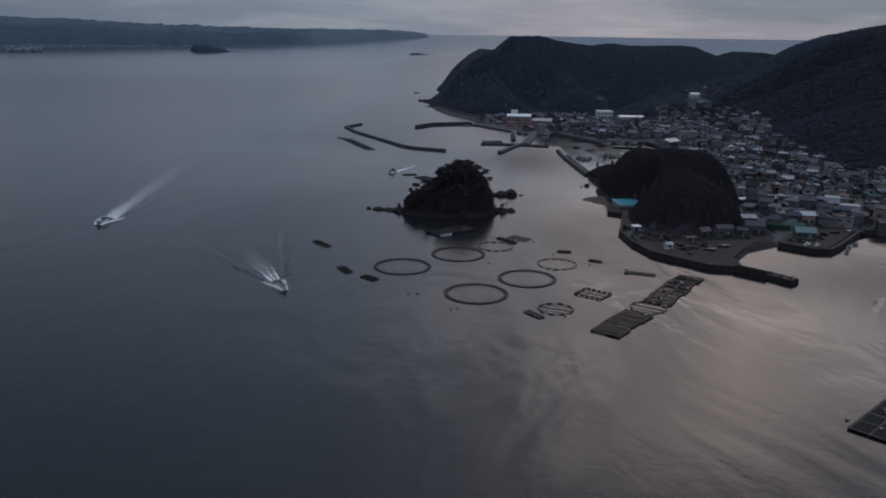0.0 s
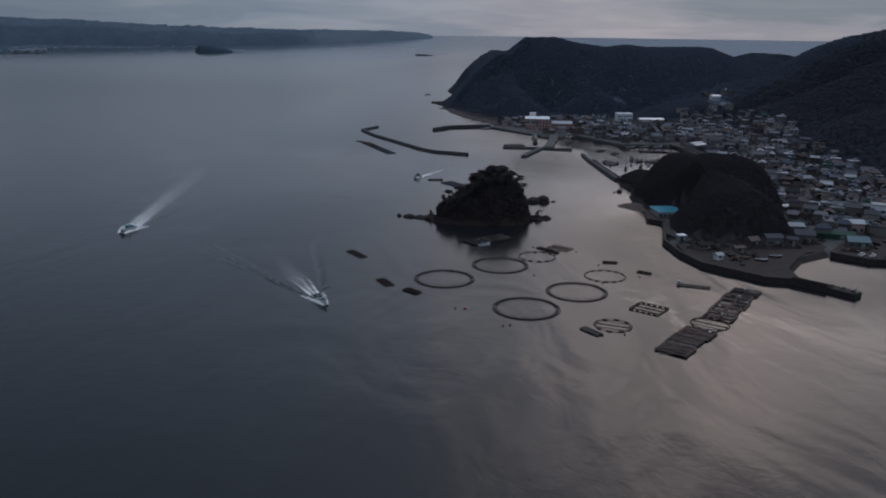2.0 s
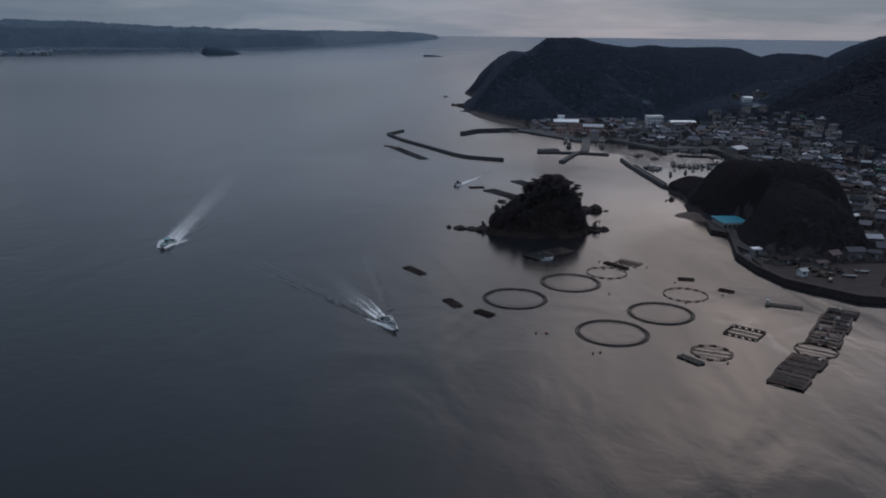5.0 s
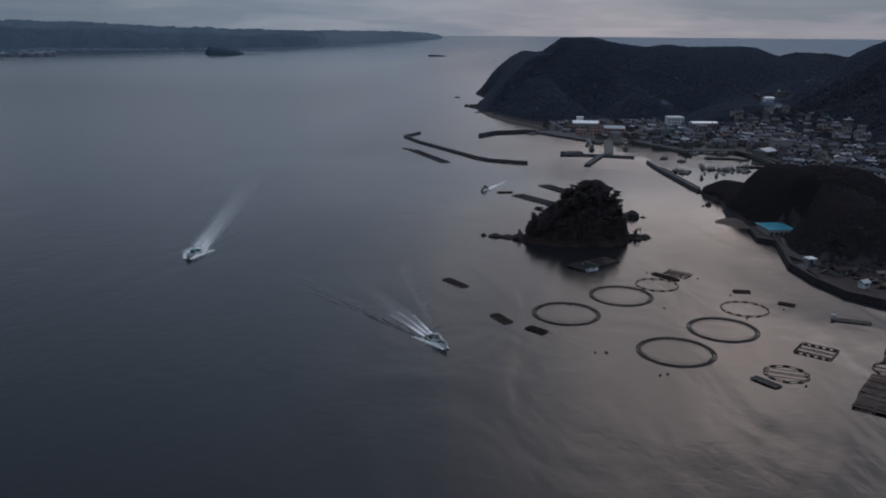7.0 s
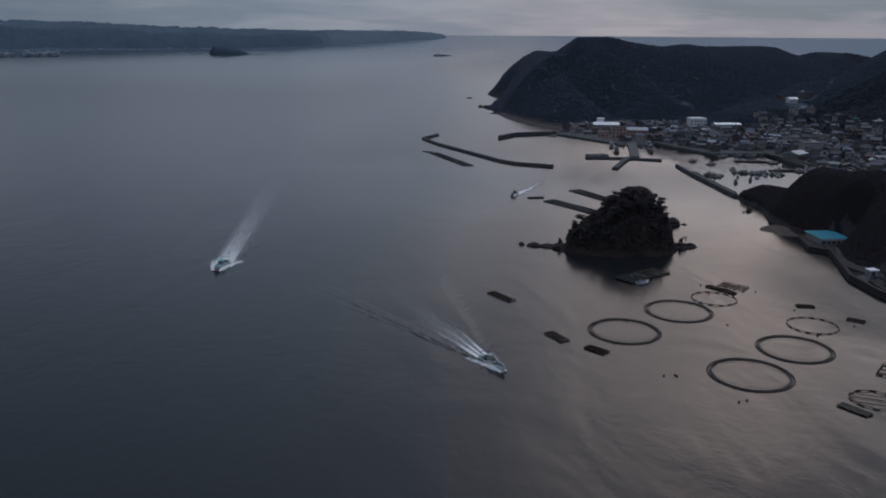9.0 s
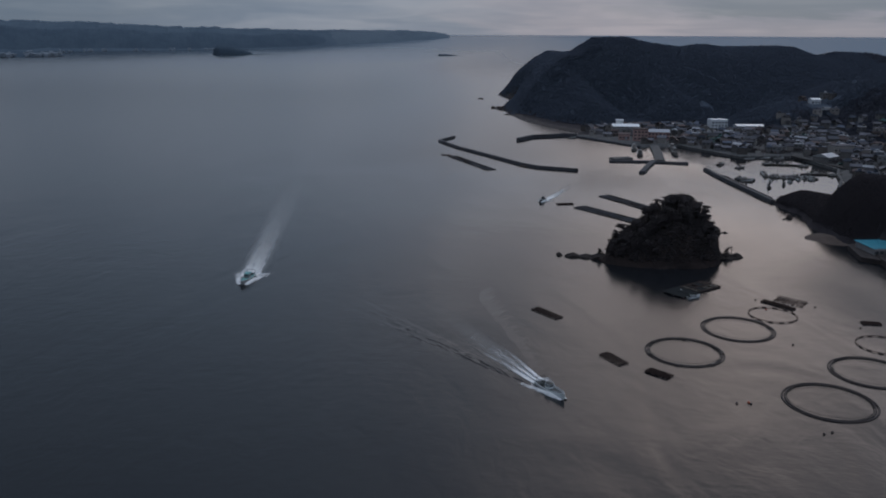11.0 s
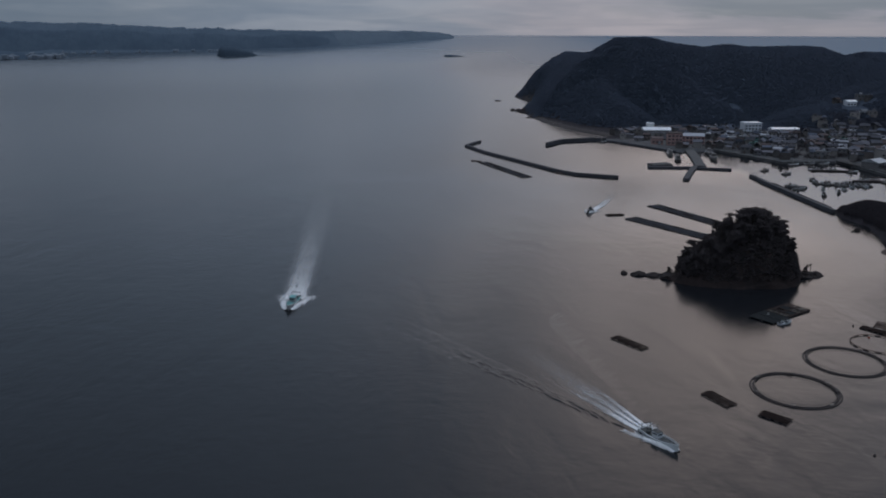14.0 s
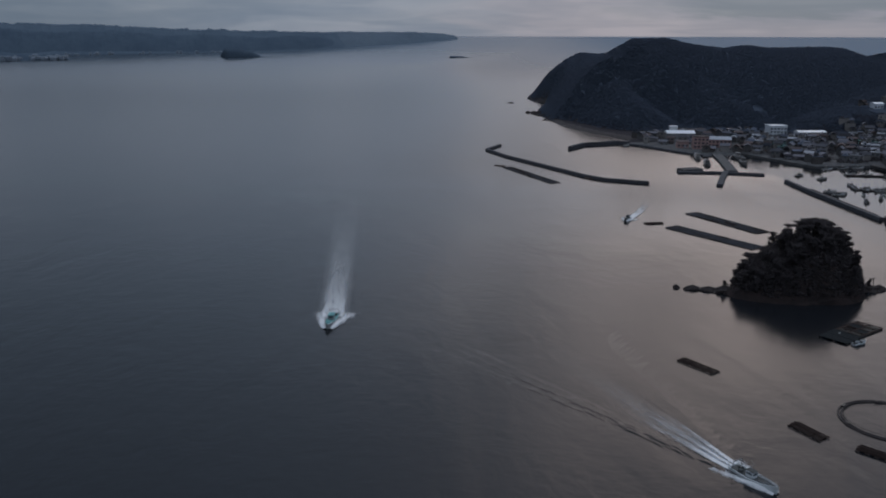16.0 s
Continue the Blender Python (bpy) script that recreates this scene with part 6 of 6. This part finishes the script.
def hall(x, y, lx, ly, h, turn, label, wall, roof, rise=0.0, z=2.5, windows=0, name="building", over=0.4):
    """A larger building: wall, roof (flat with a rim, or pitched), rows of windows, each a part."""
    ob = thing(name, label, "building", x, y, z, turn, "large buildings")
    v, f = wall_shell(lx, ly, h, rise=rise * 0.92)
    part("wall", mesh_of("wall", v, f, wall), None, ob)
    if rise:
        v, f = gable_roof(lx, ly, h, rise, over)
        part("roof", mesh_of("roof", v, f, roof), None, ob)
    else:
        bm = bmesh.new()
        box(bm, 0, 0, h + 0.01, lx + 0.6, ly + 0.6, 0.5, bevel=0.08)
        part("roof", bm, roof, ob)
    storeys = max(1, int(h / 3.2))
    for s in range(storeys):
        for i in range(windows):
            bm = bmesh.new()
            box(bm, ((i + 0.5) / windows - 0.5) * lx, -ly / 2, 1.0 + s * 3.1, lx / windows * 0.6, 0.14, 1.4)
            part("window", bm, GLASS, ob)
    bm = bmesh.new()
    box(bm, lx * 0.2, -ly / 2, 0, min(3.0, lx * 0.2), 0.16, 2.4)
    part("door", bm, STEEL, ob)
    return ob


hall(83, 929, 26, 12, 6.2, -3, "long building with a bright white sheet roof", WALLS[0], BRIGHT_ROOF, 2.0)
hall(78.5, 937, 7, 6, 11.0, -3, "white block standing above a white roof", WALLS[3], BRIGHT_ROOF)
hall(84, 866, 13, 11, 10.0, -8, "rust-red harbour building with dark windows", RED_BRICK, ROOFS[2], windows=4)
hall(103, 876, 20, 12, 7.0, -8, "wide rust-red fish market hall", RED_BRICK, ROOFS[6], 2.0, windows=6)
hall(70, 872, 10, 8, 5.0, -8, "low rust-red shed by the harbour", RED_BRICK, ROOFS[2], 1.2, windows=3)
hall(138, 955, 11, 8, 5.4, 2, "low building with a bright white sheet roof", WALLS[0], BRIGHT_ROOF, 1.2)
hall(182.5, 951, 17, 12, 10.5, 3, "tall pale school building with a white roof", PALE_WALL, BRIGHT_ROOF, windows=5)
hall(209.5, 936, 27, 11, 6.4, 3, "long pale school hall with a bright white roof", PALE_WALL, BRIGHT_ROOF, 1.2, windows=7)
hall(202.5, 742, 15, 13, 4.2, 38, "market shed with a wide whitish sheet roof", WALLS[2], PALE_ROOF, 2.0, windows=3)
hall(228, 772, 17, 11, 8.5, 2, "beige apartment block with three storeys", WALLS[1], ROOFS[4], windows=5)
hall(292.7, 980.8, 10, 8, 8.0, 5, "white building high on the wooded slope", PALE_WALL, BRIGHT_ROOF, 1.2, z=24.0, windows=3)
hall(290, 946, 6, 5, 4.0, 5, "small white house below a white building on the slope", PALE_WALL, ROOFS[6], 1.0, z=22.0, windows=2)
hall(190.6, 1032.5, 6, 4.5, 3.2, 0, "small white house alone on the wooded headland", PALE_WALL, BRIGHT_ROOF, 1.0, z=8.0, windows=2)
hall(176, 474, 6, 6, 4.2, 12, "small house with a white flat roof below the hill", WALLS[2], PALE_ROOF, windows=2)
hall(197, 481, 9, 6.5, 4.4, -20, "house with a whitish sheet roof among the town houses", WALLS[0], PALE_ROOF, 1.2, windows=3)
hall(221.5, 524, 16, 6, 4.4, 3, "long low house with a whitish roof", WALLS[2], PALE_ROOF, 1.2, windows=4)
hall(226, 573, 12, 9, 4.4, 3, "low house with a pale sheet roof by the square", WALLS[0], ROOFS[6], 1.4, windows=3)
hall(222, 462, 7.5, 7.0, 8.2, -20, "white narrow three-storey house", PALE_WALL, WALLS[3], windows=2)
hall(229, 455, 10, 7.0, 5.0, -20, "white low house beside a taller one", PALE_WALL, WALLS[3], windows=3)
hall(240, 432, 16, 11, 8.5, -22, "beige concrete block by the inner basin", WALLS[1], ROOFS[4], windows=4)
hall(193, 431, 10, 7, 5.2, -8, "red-walled house with a pale sheet roof", RED_BRICK, PALE_ROOF, 1.4, windows=3)
hall(180.5, 399.5, 9.5, 7.5, 3.4, -12, "waterfront shed with a pale teal sheet roof", WALLS[0], TEAL_ROOF, 1.8, windows=3)
hall(178, 418, 18, 8, 2.6, -14, "low frame covered with green netting", GREEN_SHEET, GREEN_SHEET, 1.0)
hall(161, 426, 8, 6, 4.4, -6, "house with a pale grey roof at the foot of the hill", WALLS[2], ROOFS[6], 1.2, windows=2)
hall(158, 407, 9, 6.5, 4.6, -15, "waterfront house with a dark tiled roof", WALLS[4], ROOFS[0], 1.8, windows=3)
hall(129.5, 398, 5.5, 4.5, 3.4, 24, "small brown-roofed house at the foot of the hill", WALLS[4], ROOFS[2], 1.4, windows=2)
hall(140, 400.5, 8, 6, 4.4, 4, "small dark house at the foot of the hill", WALLS[2], ROOFS[0], 1.3, windows=2)
hall(150, 401, 5, 4, 3.4, -30, "low shed with a dull grey roof", WALLS[4], ROOFS[1], 0.9, windows=1, name="shed")
hall(119.5, 387, 4.8, 3.4, 2.4, 8, "low lean-to shed with a rusty roof", WALLS[4], ROOFS[2], 0.6, windows=1, name="shed")
hall(105.5, 373, 3.2, 2.8, 2.6, 20, "small white hut on the waterfront yard", PALE_WALL, WALLS[3], 0.8, z=2.4, windows=1, name="hut")
hall(97.5, 405, 3.6, 3.2, 2.6, 10, "small shed with a white flat roof by the sea wall", WALLS[0], BRIGHT_ROOF, z=2.9, windows=1, name="shed")
hall(104.5, 391, 7, 4, 2.6, 12, "low dark shed at the foot of the hill", WALLS[4], ROOFS[2], 0.9, windows=3, name="shed")


def blue_building():
    ob = thing("boathouse", "low building with a bright blue sheet roof by the shore", "building", 106.5, 467, 2.2, 4)
    v, f = wall_shell(13.6, 16.0, 2.8)
    part("wall", mesh_of("wall", v, f, WALLS[0]), None, ob)
    bm = bmesh.new()
    box(bm, 0, 1.0, 2.85, 14.6, 16.6, 0.3, bevel=0.08)
    top = part("roof", bm, BLUE_ROOF, ob, "bright blue sheet roof")
    bm = bmesh.new()
    box(bm, 0, 1.0, 3.12, 0.12, 16.4, 0.07)
    seam = bm_mesh("seam", bm, BLUE_ROOF)
    for i in range(13):
        part("seam", seam, None, top).matrix_basis = pose(-6.6 + i * 1.1, 0, 0)
    for i in range(6):
        bm = bmesh.new()
        box(bm, -6.2 + i * 2.5, -8.5, 0.9, 1.6, 0.14, 1.2)
        part("window", bm, GLASS, ob)
    bm = bmesh.new()
    for i in range(8):
        rod(bm, (-8 + i * 2.3, -9.8, 0.0), (-8 + i * 2.3, -9.8, 2.6), 0.09, sides=6)
    rod(bm, (-8, -9.8, 2.6), (8.1, -9.8, 2.6), 0.09, sides=6)
    part("veranda_rail", bm, WALLS[0], ob, "grey veranda posts and rail")


blue_building()


def beach():
    """A low fan of sand that runs out from the foot of the hill."""
    verts, faces = [(98.0, 498.0, 1.5)], []
    n, rings = 40, 5
    for r in range(1, rings + 1):
        k = r / rings
        for i in range(n):
            a = 2 * math.pi * i / n
            reach = 1 + 0.14 * noise.noise(Vector((math.cos(a) * 1.6, math.sin(a) * 1.6, 3.0))) + (0.30 if 2.6 < a < 3.6 else 0.0) * math.sin((a - 2.6) * math.pi)
            verts.append((98 + 12.0 * k * reach * math.cos(a), 498 + 16.0 * k * reach * math.sin(a), 1.5 - 2.0 * k ** 1.4 + 0.12 * noise.noise(Vector((k * 5, a * 3, 1)))))
    for i in range(n):
        j = (i + 1) % n
        faces.append((0, 1 + i, 1 + j))
        for r in range(rings - 1):
            p, q = 1 + r * n, 1 + (r + 1) * n
            faces.append((p + i, q + i, q + j, p + j))
    tagged(new("beach", mesh_of("beach", verts, faces, SAND, True)), "small brown sand beach below the wooded hill", "beach", kind="structure")


beach()
slab("pavement", "dark concrete apron below the blue roof", [(93, 456), (103, 448), (116, 452), (116, 480), (104, 482), (97, 478)], 2.25, WALLSTONE)


# parked cars on the yards
def car(x, y, turn, paint, label):
    ob = thing("car", label, "car", x, y, 2.4 if x < 160 else 2.6, turn, "parked cars")
    bm = bmesh.new()
    box(bm, 0, 0, 0.30, 4.2, 1.7, 0.65, bevel=0.15)
    body = part("body", bm, paint, ob)
    bm = bmesh.new()
    box(bm, -0.2, 0, 0.92, 2.3, 1.5, 0.55, bevel=0.2)
    part("cabin", bm, GLASS, body)
    bm = bmesh.new()
    rod(bm, (0, -0.1, 0), (0, 0.1, 0), 0.32, sides=12)
    wheel = bm_mesh("wheel", bm, PIPE)
    for sx in (-1.3, 1.3):
        for sy in (-0.78, 0.78):
            part("wheel", wheel, None, ob).matrix_basis = pose(sx, sy, 0.32)


for x, y, a in ((174.4, 382.0, 40), (178.6, 380.4, 42), (209.0, 413.0, 60)):
    car(x, y, a, HULL, "white car parked on the quay")
car(113.6, 364.6, 70, DARKGEAR, "dark car parked on the waterfront yard")
LAID_UP = thing("skiff", "weathered grey open boat laid up on the yard", "boat", 124.4, 371.2, 2.75, -32, "boats on the yard")
boat_parts(LAID_UP, 5.6, 1.6, 0.9, 0.4, WALLS[2], -0.15, (0.14, 0.5, 0.7), False, hull_mat=WALLS[4], posts=False)
copy_thing(LAID_UP, pose(133.0, 378.0, 2.75, 0, 0, -28))
for k, (x, y, a) in enumerate(((141.8, 330.8, -50), (144.6, 327.4, -50), (138.9, 334.6, -48))):
    bm = bmesh.new()
    box(bm, 0, 0, 2.2, 2.2, 1.1, 0.7, bevel=0.1)
    box(bm, 0.4, 0.1, 2.9, 1.0, 0.8, 0.4, bevel=0.08)
    ob = new("crate_stack", bm_mesh("crate_stack", bm, PALE_WOOD))
    ob.matrix_basis = pose(x, y, 0, 0, 0, a)
    tagged(ob, "pale fishing crates stacked on the pier", "crates", "crates on the pier")
bm = bmesh.new()
rod(bm, (0, 0, 2.15), (0, 0, 5.0), 0.16, 0.12, 8)
rod(bm, (0, 0, 5.0), (0, 0, 5.5), 0.3, 0.2, 8)
ob = new("harbour_light", bm_mesh("harbour_light", bm, HULL))
ob.matrix_basis = pose(145.4, 326.6, 0)
tagged(ob, "small white harbour light post at the pier's end", "light post")


# ---------------------------------------------------------------- distance
def far_range(name, label, pts, mat, back, seed, rows=7):
    """Far hills: pts are true x, y at the water's edge and the height of the crest above it."""
    line = []
    for (x0, y0, h0), (x1, y1, h1) in zip(pts, pts[1:]):
        for i in range(64):
            t = i / 64
            line.append((x0 + (x1 - x0) * t, y0 + (y1 - y0) * t, h0 + (h1 - h0) * t))
    line.append(pts[-1])
    verts, faces = [], []
    for i, (x, y, h) in enumerate(line):
        for j in range(rows):
            t = j / (rows - 1)
            d = 1 + back * t
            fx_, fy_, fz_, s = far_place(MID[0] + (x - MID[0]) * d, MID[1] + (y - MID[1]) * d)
            hh = h * math.sin(t * math.pi / 2) * (1 + 0.10 * noise.noise(Vector((i * 0.042, t * 2.2, seed))) + 0.06 * noise.noise(Vector((i * 0.19, t * 4, seed))) + 0.05 * noise.noise(Vector((i * 0.7, t * 9, seed))))
            verts.append((fx_, fy_, fz_ + hh * s - (3 if j == 0 else 0)))
    for i in range(len(line) - 1):
        for j in range(rows - 1):
            a = i * rows + j
            faces.append((a, a + rows, a + rows + 1, a + 1))
    tagged(new(name, mesh_of(name, verts, faces, mat, True)), label, "hills", kind="structure")


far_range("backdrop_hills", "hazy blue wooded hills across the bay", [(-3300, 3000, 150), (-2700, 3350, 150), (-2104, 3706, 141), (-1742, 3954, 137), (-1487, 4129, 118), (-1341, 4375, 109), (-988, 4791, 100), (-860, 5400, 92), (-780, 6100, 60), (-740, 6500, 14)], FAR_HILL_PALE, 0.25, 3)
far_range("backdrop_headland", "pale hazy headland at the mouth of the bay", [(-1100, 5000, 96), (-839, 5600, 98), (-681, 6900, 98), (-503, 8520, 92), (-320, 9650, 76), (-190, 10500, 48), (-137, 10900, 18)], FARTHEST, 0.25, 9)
far_range("backdrop_shore", "hazy dark blue wooded shore across the bay", [(-2900, 3150, 112), (-2104, 3730, 118), (-1900, 3880, 96), (-1700, 4020, 104), (-1487, 4160, 78), (-1341, 4400, 84), (-1150, 4620, 66), (-988, 4830, 76), (-880, 5400, 52), (-800, 5900, 24), (-770, 6150, 5)], FAR_HILL, 0.10, 4)
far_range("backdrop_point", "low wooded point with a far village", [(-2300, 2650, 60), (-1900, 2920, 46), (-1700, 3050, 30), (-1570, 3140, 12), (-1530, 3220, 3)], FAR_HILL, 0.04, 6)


def far_isle(x, y, lx, h, tail, label):
    """A wooded islet with a low tail of rock, at the water's true distance."""
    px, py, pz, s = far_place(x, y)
    verts, faces = [], []
    n, m = 40, 9
    for i in range(n + 1):
        t = i / n
        prof = min(1, t * 14) ** 0.6 * (1 - max(0, (t - 0.1) / (0.9 - tail)) ** 2.4) if t < 1 - tail + 0.0 else 0.0
        z = h * max(prof, 0.10 * (1 - t)) * (1 + 0.14 * noise.noise(Vector((t * 9, h, 1))))
        half = lx * 0.16 * (0.25 + max(prof, 0.1)) * min(1, 6 * (1 - t) + 0.05, 8 * t + 0.05)
        for j in range(m):
            a = math.pi * j / (m - 1)
            verts.append((((t - 0.5) * lx) * s, math.cos(a) * half * s, max(-1.0, math.sin(a) ** 0.6 * z * s - (1.5 if j in (0, m - 1) else 0))))
    for i in range(n):
        for j in range(m - 1):
            a = i * m + j
            faces.append((a, a + m, a + m + 1, a + 1))
    ob = new("islet", mesh_of("islet", verts, faces, ISLET, True))
    ob.matrix_basis = pose(px, py, pz, 0, 0, 8)
    tagged(ob, label, "island")


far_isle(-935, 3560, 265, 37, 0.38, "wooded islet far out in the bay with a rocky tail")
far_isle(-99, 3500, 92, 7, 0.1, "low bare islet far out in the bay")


def far_village():
    rnd = random.Random(14)
    verts, faces = [], []
    for _ in range(90):
        t = rnd.random()
        if rnd.random() < 0.75:
            x, y, up = -1760 + t * 210 + rnd.uniform(-10, 10), 3010 + t * 170 + rnd.uniform(0, 50), rnd.uniform(0, 9)
        else:
            x, y, up = -1900 + t * 640 + rnd.uniform(-10, 10), 3700 + t * 640 + rnd.uniform(0, 40), 0
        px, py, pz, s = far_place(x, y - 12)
        w, h = rnd.uniform(6, 18) * s, rnd.uniform(4, 9) * s
        b = len(verts)
        z = pz + up
        verts += [(px - w / 2, py - w / 3, z - 4), (px + w / 2, py - w / 3, z - 4), (px + w / 2, py + w / 3, z - 4), (px - w / 2, py + w / 3, z - 4),
                  (px - w / 2, py - w / 3, z + h), (px + w / 2, py - w / 3, z + h), (px + w / 2, py + w / 3, z + h), (px - w / 2, py + w / 3, z + h), (px - w / 2, py, z + h * 1.35), (px + w / 2, py, z + h * 1.35)]
        faces += [tuple(b + i for i in f) for f in ((0, 1, 5, 4), (2, 3, 7, 6), (1, 2, 6, 9, 5), (3, 0, 4, 8, 7), (4, 5, 9, 8), (6, 7, 8, 9))]
    tagged(new("far_village", mesh_of("far_village", verts, faces, FAR_TOWN)), "pale far village houses along the opposite shore", "houses", kind="stuff")


far_village()
